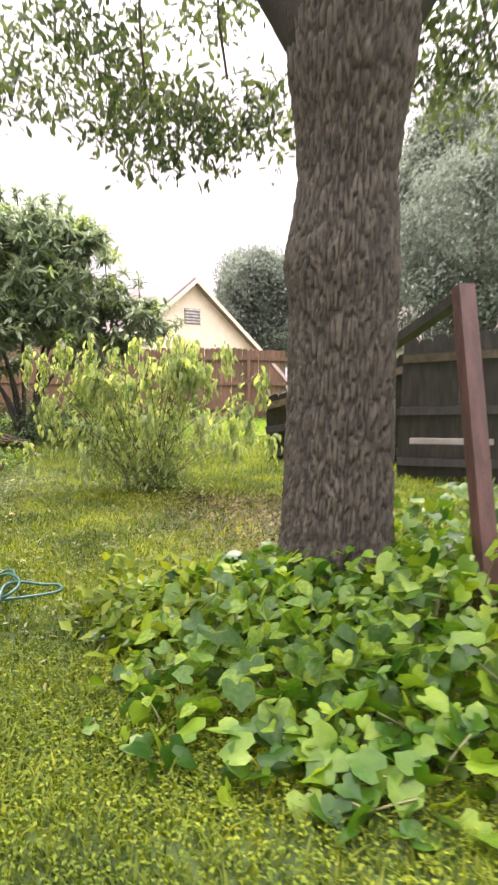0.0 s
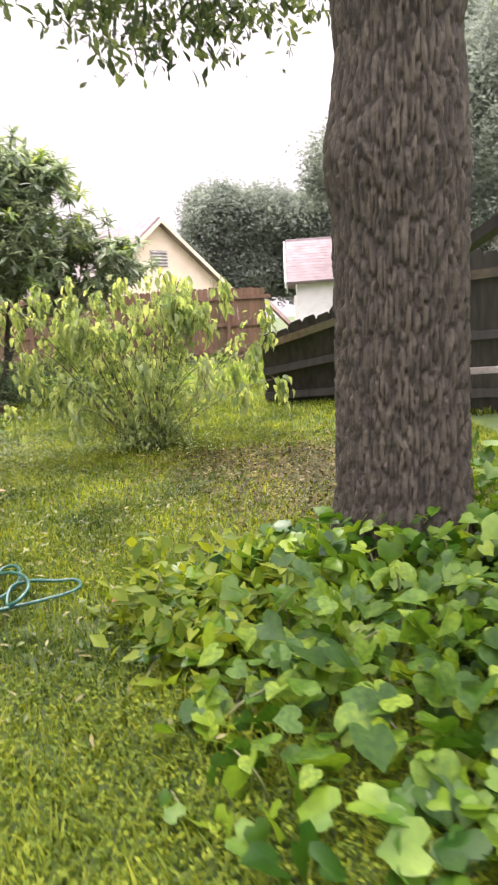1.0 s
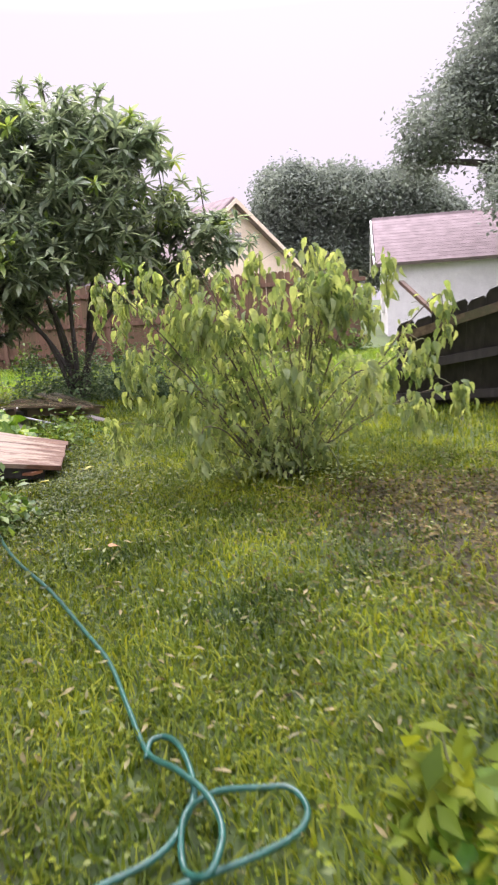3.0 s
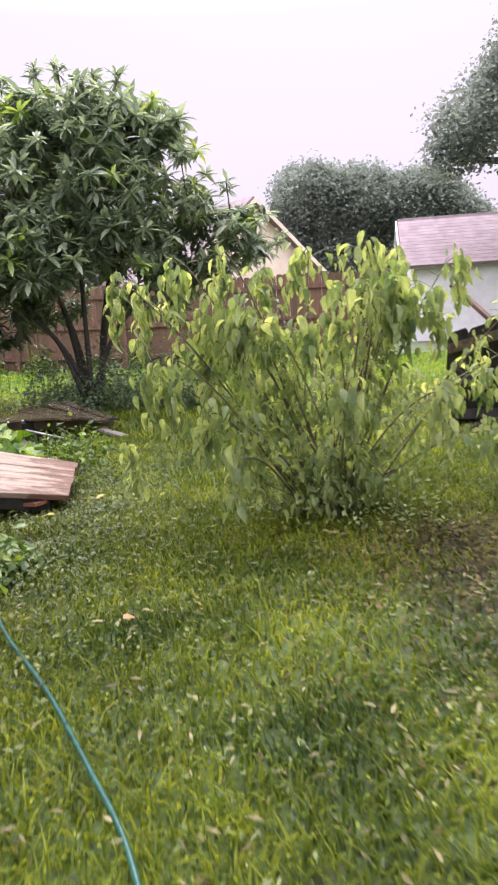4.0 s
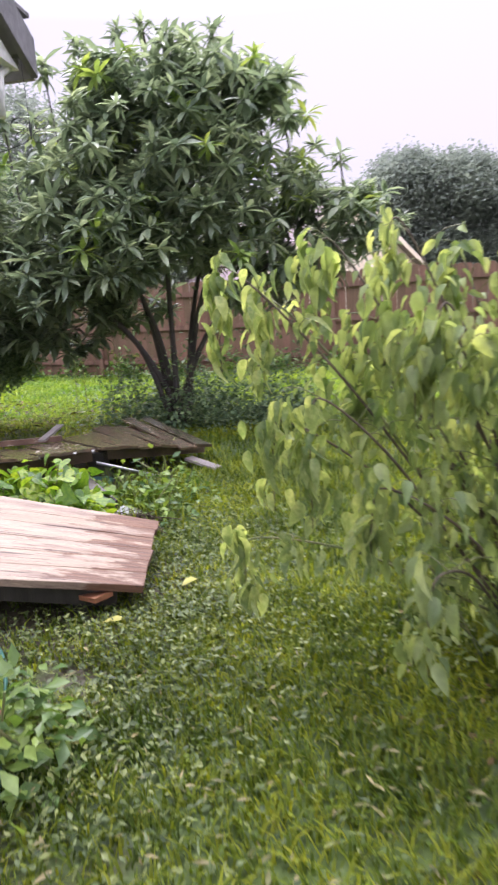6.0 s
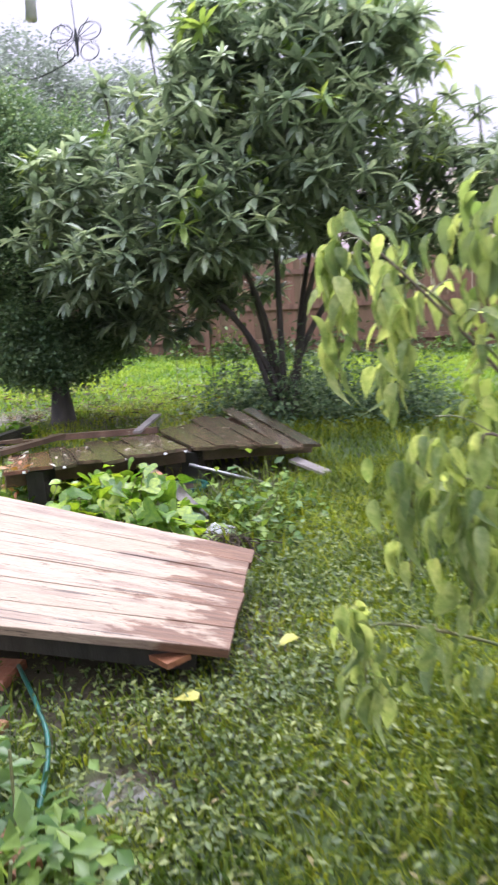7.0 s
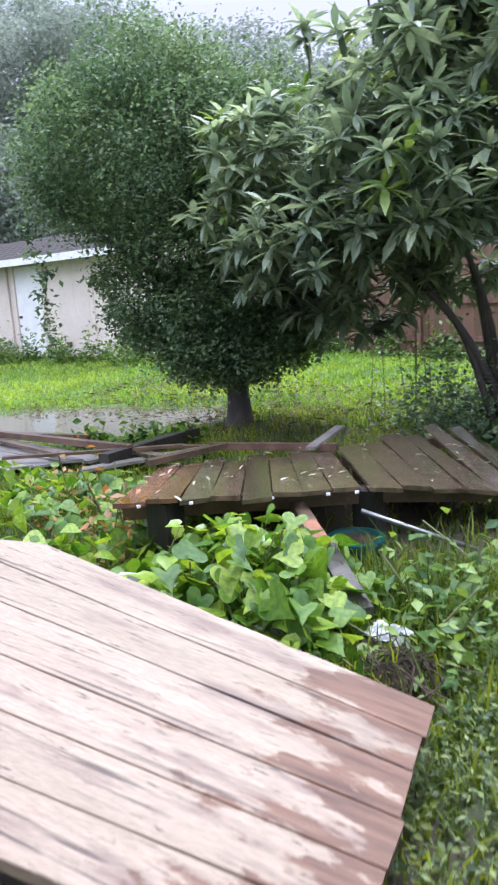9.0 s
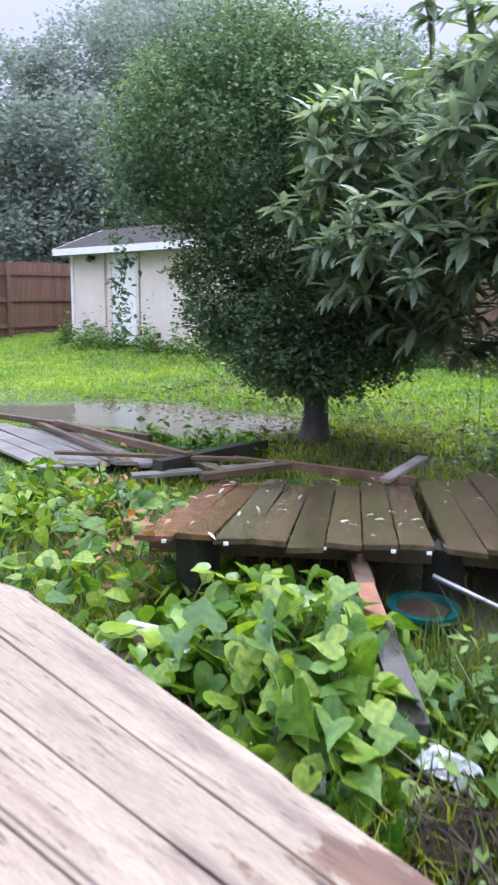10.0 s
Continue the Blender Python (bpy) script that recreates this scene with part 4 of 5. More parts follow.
def loquat():
    bx, by = -3.2, 11.5
    root = thing("loquat_tree", (bx, by, 0), "spreading loquat tree with long dark leathery leaves and several stems", "tree")
    limb_tree(root, (bx, by, 0), [(-4.6, 10.9, 1.9), (-3.9, 11.8, 2.2), (-3.2, 11.5, 2.7), (-2.5, 11.3, 2.1), (-1.9, 11.8, 1.9), (-2.7, 12.2, 2.6), (-3.5, 10.9, 1.8), (-4.1, 11.2, 1.6), (-2.75, 11.5, 1.7)], 0.042, BARK2, 0.36)
    C = blobs(1900, [((-3.1, 11.6, 2.75), (1.55, 1.5, 1.15)), ((-4.4, 11.2, 2.2), (0.95, 0.9, 0.75)), ((-1.75, 11.8, 2.05), (0.85, 0.8, 0.6)), ((-1.25, 12.0, 2.1), (0.6, 0.55, 0.4)), ((-3.5, 11.6, 3.42), (0.8, 0.8, 0.42)), ((-2.4, 11.6, 3.25), (0.6, 0.7, 0.4)),
                    ((-3.6, 10.5, 1.9), (0.9, 0.6, 0.5)), ((-4.3, 10.4, 1.75), (0.6, 0.5, 0.45)), ((-4.9, 10.6, 2.1), (0.6, 0.5, 0.55)), ((-2.6, 10.7, 1.95), (0.7, 0.5, 0.4)), ((-4.1, 10.35, 1.45), (0.45, 0.4, 0.3)), ((-4.75, 10.5, 1.6), (0.45, 0.4, 0.35)), ((-3.0, 11.4, 2.9), (0.9, 0.9, 0.7))], 0.25)
    top = np.array([(-4.25, 11.3, 3.75), (-3.95, 11.5, 4.0), (-3.55, 11.6, 4.12), (-3.25, 11.5, 4.1), (-2.85, 11.6, 4.0), (-2.55, 11.5, 3.98), (-2.2, 11.6, 3.7), (-1.9, 11.7, 3.2), (-1.35, 11.8, 2.75), (-4.6, 11.0, 3.2)])
    C = np.vstack([C, blobs(330, [((-4.4, 11.2, 1.35), (0.8, 0.6, 0.5)), ((-3.7, 11.7, 1.5), (0.6, 0.6, 0.4)), ((-2.2, 11.8, 1.5), (0.7, 0.5, 0.35)), ((-4.6, 11.5, 1.0), (0.4, 0.4, 0.3))], 0.3)])
    C = np.array([c for c in C if noise.noise(Vector(c) * 1.7) > -0.2])
    young = (rng.random(len(C)) < 0.10) & (C[:, 2] > 1.6)
    part("crown", rosettes("crown", np.vstack([C[~young], top, top - (0, 0, 0.1)]), 15, 0.195), LOQUAT, root, "whorls of long glossy dark green leaves")
    part("crown", rosettes("crown", C[young], 14, 0.19), LOQUAT_NEW, root, "paler young leaf whorls")
    sh = Shape()
    for t in top:
        t = Vector(t)
        sh.tube(curve((t + Vector((0.08, 0, -0.8)), t + Vector((0.03, 0, -0.35)), t), 3), 0.009, 5)
    part("twig_tangle", sh, BARK2, root, kind="stuff")


loquat()


def small_tree():
    bx, by = -5.68, 11.32
    root = thing("small_evergreen_tree", (bx, by, 0), "dense small-leaved dark evergreen with short trunk by puddle", "tree")
    c = curve(((bx, by, -0.03), (bx + 0.01, by, 0.3), (bx - 0.05, by + 0.02, 0.8), (bx - 0.3, by, 1.8)), 6)
    part("trunk", Shape().tube(c, np.linspace(0.13, 0.06, len(c)) * (1 + 0.3 * np.exp(-np.arange(len(c)) / 2.0)), 12), BARK2, root, "short thick dark trunk", True)
    limb_tree(root, (bx - 0.03, by, 0.45), [(-6.6, 10.9, 1.7), (-5.2, 11.9, 1.5), (-6.2, 11.3, 2.8), (-7.0, 10.4, 2.2), (-5.6, 11.0, 1.4)], 0.05, BARK2, 0.45)
    low = blobs(900, [((-5.75, 11.35, 1.05), (0.85, 0.8, 0.62)), ((-5.65, 11.3, 0.78), (0.78, 0.72, 0.3)), ((-5.25, 11.75, 1.2), (0.5, 0.5, 0.5)), ((-6.25, 11.0, 1.2), (0.6, 0.5, 0.4)), ((-6.75, 10.75, 1.45), (0.22, 0.2, 0.1))], 0.45)
    upp = blobs(1500, [((-6.45, 11.2, 2.55), (1.3, 1.2, 0.80)), ((-7.0, 10.75, 2.45), (0.45, 0.5, 0.4)), ((-6.6, 11.2, 3.15), (0.9, 0.9, 0.55)), ((-5.7, 11.6, 2.6), (0.8, 0.8, 0.8)), ((-6.0, 11.1, 1.75), (0.8, 0.7, 0.4))], 0.45)
    hang = np.vstack([np.column_stack([-6.9 + rng.normal(0, 0.05, 11), 10.12 + rng.normal(0, 0.05, 11), np.linspace(0.95, 1.95, 11)])])
    low = np.array([c for c in low if noise.noise(Vector(c) * 2.6) > -0.22])
    upp = np.array([c for c in upp if noise.noise(Vector(c) * 1.9) > -0.25])
    part("hanging_sprig", small_crown("hanging_sprig", hang, 26, 0.045, 0.06), HOLLY, root, "loose sprig hanging from the crown", kind="stuff")
    part("crown", small_crown("crown", low, 70, 0.075, 0.048), HOLLY, root, "dense small glossy leaves low on the trunk")
    part("crown", small_crown("crown", upp, 70, 0.11, 0.044), HOLLY, root, "broad upper crown of fine dark leaves")


small_tree()


# ---- distant trees ----
def far_tree(base, blobset, n, size, label, spread=0.35, per=14, trunk=0.25):
    root = thing("tree", base, label, "tree")
    b = Vector(base)
    for k, (c, r) in enumerate(blobset):
        c = Vector(c)
        a = b + Vector((0, 0, -0.2)) if k == 0 else b.lerp(Vector(blobset[0][0]), 0.55)
        cv = curve((a, a.lerp(c, 0.45) + Vector((0, 0, 0.3)), c), 5)
        part("trunk" if k == 0 else "limb", Shape().tube(cv, np.linspace(trunk if k == 0 else trunk * 0.6, trunk * 0.25, len(cv)), 7), BARK3, root, smooth=True)
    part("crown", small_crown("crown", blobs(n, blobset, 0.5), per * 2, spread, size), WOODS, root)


far_tree((4.6, 47, 0), [((2.5, 48, 7.5), (2.5, 3, 2.3)), ((5.6, 48, 7.3), (3.0, 3, 2.2)), ((9.3, 48, 6.8), (3.3, 3, 2.3)), ((1.3, 48, 4.8), (1.5, 2.5, 2.2)), ((4.2, 48, 4.4), (2.8, 2.5, 2.2)), ((8.2, 48, 4.2), (3.2, 2.5, 2.2)), ((12.0, 48, 5.2), (2.2, 2.5, 2.0))], 5200, 0.24, "broad tree beyond the houses, its foliage painted grey-green for rain haze", 0.3)
far_tree((8.4, 21.2, 0), [((6.9, 21, 6.5), (2.1, 2.0, 2.0)), ((4.4, 20.7, 5.3), (1.05, 1.0, 0.75)), ((5.3, 20.9, 6.2), (0.9, 1.0, 0.6)), ((7.6, 21, 8.4), (1.8, 1.7, 1.2)), ((7.9, 20.4, 4.4), (1.8, 1.6, 1.4)), ((6.3, 20.6, 4.0), (0.9, 0.9, 0.6)), ((3.9, 20.6, 4.5), (0.6, 0.6, 0.4))], 2500, 0.13, "tall live oak behind the pale house, its foliage painted grey-green for haze", 0.2)
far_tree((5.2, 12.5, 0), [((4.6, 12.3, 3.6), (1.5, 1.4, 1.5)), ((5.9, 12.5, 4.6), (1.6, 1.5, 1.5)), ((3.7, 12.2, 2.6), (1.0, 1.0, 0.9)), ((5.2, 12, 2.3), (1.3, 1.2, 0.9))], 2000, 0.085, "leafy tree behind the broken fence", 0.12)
wood_label = "tall woodland tree beyond the fence with haze painted into its foliage"
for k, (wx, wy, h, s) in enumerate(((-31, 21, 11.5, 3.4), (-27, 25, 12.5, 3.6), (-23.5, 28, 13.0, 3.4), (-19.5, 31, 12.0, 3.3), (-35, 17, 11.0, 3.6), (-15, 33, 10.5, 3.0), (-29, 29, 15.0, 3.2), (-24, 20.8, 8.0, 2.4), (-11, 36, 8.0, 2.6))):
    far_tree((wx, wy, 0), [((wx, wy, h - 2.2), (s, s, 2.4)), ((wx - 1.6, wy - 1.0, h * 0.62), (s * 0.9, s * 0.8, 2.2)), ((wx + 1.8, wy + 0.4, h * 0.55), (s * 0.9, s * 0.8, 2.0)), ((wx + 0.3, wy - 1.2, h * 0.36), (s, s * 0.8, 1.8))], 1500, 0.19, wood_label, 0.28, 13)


# ---- houses ----
def house(base, rz, w, d, eave, ridge, wall_mat, roof_mat, label, windows=(), over=0.35, vent=True):
    """A gabled house: gable wall at the local y = 0, ridge along local y."""
    root = thing("house", base, label, "house")
    R = Matrix.Translation(base) @ Matrix.Rotation(radians(rz), 4, "Z")

    def T(pts):
        return np.array([tuple(R @ Vector(p)) for p in pts])
    h = w / 2
    sh = Shape().add(T([(-h, 0, 0), (h, 0, 0), (h, 0, eave), (0, 0, ridge), (-h, 0, eave), (-h, d, 0), (h, d, 0), (h, d, eave), (0, d, ridge), (-h, d, eave)]),
                     [(0, 1, 2, 3, 4), (9, 8, 7, 6, 5), (1, 6, 7, 2), (5, 0, 4, 9), (4, 3, 8, 9), (3, 2, 7, 8), (0, 5, 6, 1)])
    part("wall", sh, wall_mat, root)
    slope = (ridge - eave) / h
    roof = Shape()
    for s in (-1, 1):
        e0 = (s * (h + over), -over, eave - over * slope + 0.12)
        e1 = (s * (h + over), d + over, eave - over * slope + 0.12)
        r0, r1 = (0, -over, ridge + 0.12), (0, d + over, ridge + 0.12)
        roof.prism(T([e0, r0, r1, e1] if s < 0 else [r0, e0, e1, r1])[::-1] if s < 0 else T([r0, e0, e1, r1]), 0.1)
    roof_ob = part("roof", roof, roof_mat, root)
    for s in (-1, 1):
        part("fascia", Shape().prism(T([(s * (h + over), -over - 0.03, eave - over * slope - 0.06), (0, -over - 0.03, ridge - 0.06), (0, -over - 0.03, ridge + 0.14), (s * (h + over), -over - 0.03, eave - over * slope + 0.14)][::s]), 0.04), wall_mat, roof_ob)
    rows = 14
    for s in (-1, 1):
        for i in range(1, rows):
            u = i / rows
            xx, zz = s * (h + over) * (1 - u), eave - over * slope + 0.12 + (ridge - eave + over * slope) * u
            part("shingle_course", Shape().beam(T([(xx, -over, zz)])[0], T([(xx, d + over, zz)])[0], 0.014, 0.004), roof_mat, roof_ob)
    for face, u, z, ww, wh in windows:
        if face == "gable":
            c, ax, out = Vector((u, -0.02, z)), Vector((1, 0, 0)), Vector((0, -1, 0))
        else:
            c, ax, out = Vector((-h - 0.02, u, z)), Vector((0, -1, 0)), Vector((-1, 0, 0))
        up = Vector((0, 0, 1))
        q = [c + ax * a * ww / 2 + up * b * wh / 2 for a, b in ((-1, -1), (1, -1), (1, 1), (-1, 1))]
        win = part("window", Shape().prism(T(q), 0.05), DARKGLASS, root)
        fr = Shape()
        for a, b in ((0, 1), (1, 2), (2, 3), (3, 0)):
            fr.beam(T([q[a] + out * 0.02])[0], T([q[b] + out * 0.02])[0], 0.1, 0.1)
        part("window_frame", fr, WHITE, win)
    if vent:
        v = part("vent", Shape().prism(T([(-0.45, -0.03, ridge - 1.9), (0.45, -0.03, ridge - 1.9), (0.45, -0.03, ridge - 1.2), (-0.45, -0.03, ridge - 1.2)]), 0.04), GREYWOOD, root)
        for i in range(5):
            part("slat", Shape().beam(T([(-0.42, -0.06, ridge - 1.82 + 0.14 * i)])[0], T([(0.42, -0.06, ridge - 1.82 + 0.14 * i)])[0], 0.05, 0.03), WHITE, v)
    return root


house((-1.2, 32, 0), 38, 8.6, 10, 2.1, 5.45, PEACH, PINKROOF, "peach-walled gabled house with pale roof beyond the fence")
house((3.75, 25.3, 0), -99, 5.2, 13, 2.15, 3.5, WHITE, PINKROOF, "low white house with pale pinkish shingle roof", [("gable", 0.3, 1.2, 0.9, 1.0)], 0.3, False)
house((-0.5, 40, 0), 70, 7, 9, 2.6, 4.0, WHITE, GREYROOF, "distant low house with grey roof", (), 0.3, False)
house((-29, 20, 0), -50, 8, 10, 2.2, 3.5, CREAM, GREYROOF, "grey-roofed neighbouring house behind the side fence", (), 0.3, False)


# ---- back fence, side fence ----
def picket_mesh(h, w=0.1405, t=0.018):
    s = Shape()
    x = w / 2
    o = [(-x, 0), (x, 0), (x, h - 0.035), (x - 0.03, h), (-x + 0.03, h), (-x, h - 0.035)]
    v = [(a, -t / 2, b) for a, b in o] + [(a, t / 2, b) for a, b in o]
    return s.add(v, [(0, 1, 2, 3, 4, 5), (11, 10, 9, 8, 7, 6)] + [(i, i + 6, (i + 1) % 6 + 6, (i + 1) % 6) for i in range(6)])


def fence_run(name, a, b, h, single, label, mats=(FENCE, FENCE_J)):
    """A picket fence from a to b; pickets within the stretch `single` (metres along it) are parts of their own."""
    a, b = Vector((*a, 0)), Vector((*b, 0))
    d = (b - a).normalized()
    ang = math.atan2(d.y, d.x)
    root = thing(name, (a.x, a.y, float(gz(a.x, a.y))), label, "fence", kind="structure")
    me = picket_mesh(h).mesh("picket")
    me.materials.append(mats[0])
    n = int((b - a).length / 0.141)
    far = Shape()
    pv = np.vstack(picket_mesh(h).v)
    pf = picket_mesh(h).f
    for i in range(n):
        p = a + d * (0.141 * i + 0.07)
        z = float(gz(p.x, p.y)) + 0.03 + 0.015 * math.sin(i * 1.9) + (0.03 if (i // 17) % 2 else 0)
        m = Matrix.Translation((p.x, p.y, z)) @ Matrix.Rotation(ang, 4, "Z") @ Matrix.Rotation(0.003 * math.sin(i * 3.7), 4, "Y")
        if single[0] <= 0.141 * i <= single[1]:
            ob = new("picket", me)
            ob.parent = root
            ob.matrix_parent_inverse = Matrix.Translation(-root.location)
            ob.matrix_basis = m
        else:
            far.add([tuple(m @ Vector(q)) for q in pv], pf)
    if far.n:
        part("far_pickets", far, mats[1], root, kind="stuff")
    side = Vector((-d.y, d.x, 0))
    k = 0
    while k * 2.4 < (b - a).length:
        p, q = a + d * 2.4 * k, a + d * min(2.4 * (k + 1), (b - a).length)
        z0, z1 = float(gz(p.x, p.y)), float(gz(q.x, q.y))
        part("post", Shape().box((p.x - side.x * 0.07, p.y - side.y * 0.07, z0 + h / 2), (0.09, 0.09, h), math.degrees(ang)), mats[1], root)
        for rz in (0.3, 0.95, 1.6):
            part("rail", Shape().beam((p.x - side.x * 0.04, p.y - side.y * 0.04, z0 + rz), (q.x - side.x * 0.04, q.y - side.y * 0.04, z1 + rz), 0.04, 0.09), mats[1], root)
        k += 1
    return root


fence_run("back_fence", (-18.4, 18.0), (1.9, 18.0), 1.80, (0.0, 22.5), "red-brown cedar picket fence along the back of the garden")
fence_run("side_fence", (-18.4, 8.0), (-18.4, 18.0), 1.80, (0.0, 10.5), "weathered red-brown picket fence beside the shed")


# ---- shed ----
def shed():
    x0, x1, yf, yb, zb, zt = -15.95, -10.95, 15.5, 17.7, 0.2, 2.34
    root = thing("shed", ((x0 + x1) / 2, yf, zb), "cream-painted garden shed with white door and worn shingle roof", "shed")
    # front wall boards with shallow grooves, sides and back
    n = 12
    w = (x1 - x0) / n
    door0, door1 = -14.42, -13.6
    for i in range(n):
        a, b = x0 + i * w, x0 + (i + 1) * w
        if b <= door0 + 0.02 or a >= door1 - 0.02:
            part("panel", Shape().box(((a + b) / 2, yf + 0.03, (zb + zt) / 2), (w - 0.005, 0.05, zt - zb)), CREAM, root)
    part("wall", Shape().box(((x0 + x1) / 2, yf + 0.075, (zb + zt) / 2), (x1 - x0 - 0.02, 0.03, zt - zb - 0.01)), CREAM, root)
    part("wall", Shape().box((x1 - 0.03, (yf + yb) / 2 + 0.06, (zb + zt) / 2), (0.05, yb - yf - 0.12, zt - zb)), CREAM, root)
    part("wall", Shape().box((x0 + 0.03, (yf + yb) / 2 + 0.06, (zb + zt) / 2), (0.05, yb - yf - 0.12, zt - zb)), CREAM, root)
    part("wall", Shape().box(((x0 + x1) / 2, yb, (zb + zt) / 2), (x1 - x0, 0.05, zt - zb)), CREAM, root)
    for x in (x0 + 0.03, x1 - 0.03, door0 - 0.06, door1 + 0.06, -12.1):
        part("trim", Shape().box((x, yf - 0.008, (zb + zt) / 2), (0.09, 0.02, zt - zb)), WHITE if x < -15.9 else CREAM, root)
    door = part("door", Shape().box(((door0 + door1) / 2, yf + 0.02, zb + 1.0), (door1 - door0 - 0.03, 0.045, 1.96)), WHITE, root, "plain white door")
    part("door_knob", Shape().tube([(door0 + 0.1, yf - 0.005, 1.15), (door0 + 0.1, yf - 0.06, 1.15)], (0.03, 0.022), 10), WIRE, door, smooth=True)
    part("latch", Shape().box((door1 + 0.75, yf - 0.015, 0.55), (0.07, 0.03, 0.1)), WIRE, root)
    part("lamp", Shape().tube([(-15.05, yf - 0.01, 2.12), (-15.05, yf - 0.12, 2.14), (-15.05, yf - 0.16, 2.05)], (0.05, 0.05, 0.07), 10), WIRE, root, "small dark wall lamp", True)
    ridge_y, ridge_z = (yf + yb) / 2, zt + 0.52
    roof = Shape()
    o = 0.28
    roof.prism([(x0 - o, yf - o, zt - 0.02), (x1 + o, yf - o, zt - 0.02), (x1 + o, ridge_y, ridge_z), (x0 - o, ridge_y, ridge_z)], 0.06)
    roof.prism([(x0 - o, ridge_y, ridge_z), (x1 + o, ridge_y, ridge_z), (x1 + o, yb + o, zt - 0.02), (x0 - o, yb + o, zt - 0.02)], 0.06)
    rf = part("roof", roof, SHEDROOF, root, "worn brown-grey shingle roof")
    for i in range(8):
        u = (i + 0.5) / 8
        for j in range(24):
            a = x0 - o + (x1 - x0 + 2 * o) * (j + 0.5 * (i % 2)) / 24
            p = Vector((a, yf - o + (ridge_y - yf + o) * u, zt - 0.02 + (ridge_z - zt + 0.02) * u + 0.012))
            if p.x + 0.12 < x1 + o:
                part("shingle", shingle_mesh, SHEDROOF, rf).matrix_basis = Matrix.Translation(p) @ Matrix.Rotation(math.atan2(ridge_z - zt, ridge_y - yf + o), 4, "X")
    part("fascia", Shape().box(((x0 + x1) / 2, yf - o - 0.015, zt - 0.08), (x1 - x0 + 2 * o, 0.025, 0.14)), WHITE, root)
    for x in (x0 - o - 0.012, x1 + o + 0.012):
        part("bargeboard", Shape().prism([(x, yf - o, zt - 0.13), (x, ridge_y, ridge_z - 0.11), (x, ridge_y, ridge_z + 0.02), (x, yf - o, zt)], 0.02), WHITE, root)
        part("gable", Shape().prism([(x * 0 + (x0 + 0.05 if x < -13 else x1 - 0.01), yf, zt), (x * 0 + (x0 + 0.05 if x < -13 else x1 - 0.01), yb, zt), (x * 0 + (x0 + 0.05 if x < -13 else x1 - 0.01), ridge_y, ridge_z - 0.1)], 0.03), CREAM, root)


shingle_mesh = Shape().box((0, 0, 0), (0.23, 0.19, 0.012)).mesh("shingle")
shed()


# ---- collapsed fence panels ----
def slab_between(f0, f1, b1, b0, t=0.02):
    return Shape().prism([f0, f1, b1, b0], t)


def fallen_panel(name, label, front, back, n, mat, gap=0.003, jag=0.05, end_mat=None, fan=0.0):
    """Pickets from a front line to a back line; each line is two points."""
    f0, f1, b0, b1 = [Vector(p) for p in (*front, *back)]
    root = thing(name, tuple((f0 + f1 + b0 + b1) / 4 * 1.0), label, "fence panel")
    root.location.z = 0.0
    end_mat = end_mat or mat
    for i in range(n):
        u0, u1 = (i + gap * n) / n, (i + 1 - gap * n) / n
        j0, j1 = jag * math.sin(i * 5.1), jag * math.sin(i * 3.3 + 1)
        p, q, r, s = f0.lerp(f1, u0), f0.lerp(f1, u1), b0.lerp(b1, u1 - (fan / n if i >= n - 3 else 0)), b0.lerp(b1, u0 + (fan / n * 0.3 if i >= n - 3 else 0))
        d = (s - p).normalized()
        dz = Vector((0, 0, 0.012 * math.sin(i * 2.7)))
        part("picket", slab_between(p - d * j0 + dz, q - d * j0 + dz * 0.3, r + d * j1 - dz, s + d * j1 - dz), end_mat if i < 2 else mat, root)
    for u in (0.12, 0.5, 0.88):
        a, b = f0.lerp(b0, u), f1.lerp(b1, u)
        part("rail", Shape().beam(a - Vector((0, 0, 0.065)), b - Vector((0, 0, 0.065)), 0.04, 0.08), RAIL, root)
    return root


fallen_panel("fallen_fence_panel", "collapsed wet brown picket panel propped over dark gap", ((-3.90, 7.93, 0.38), (-3.12, 8.72, 0.33)), ((-5.0, 9.45, 0.10), (-4.05, 10.15, 0.13)), 8, WETWOOD, end_mat=WETRED)
fallen_panel("fallen_fence_panel", "broken dark wet panel end with fanned shiny pickets", ((-3.10, 8.76, 0.325), (-2.46, 9.52, 0.17)), ((-4.02, 10.2, 0.14), (-3.33, 10.82, 0.26)), 6, WETWOOD, 0.0025, 0.06, None, 0.3)
fallen_panel("fallen_fence_panel", "flat grey fence panel lying on flooded grass", ((-6.10, 8.84, 0.09), (-5.70, 9.55, 0.09)), ((-8.2, 9.1, 0.07), (-7.6, 9.85, 0.07)), 5, GREYWOOD, 0.008, 0.06)


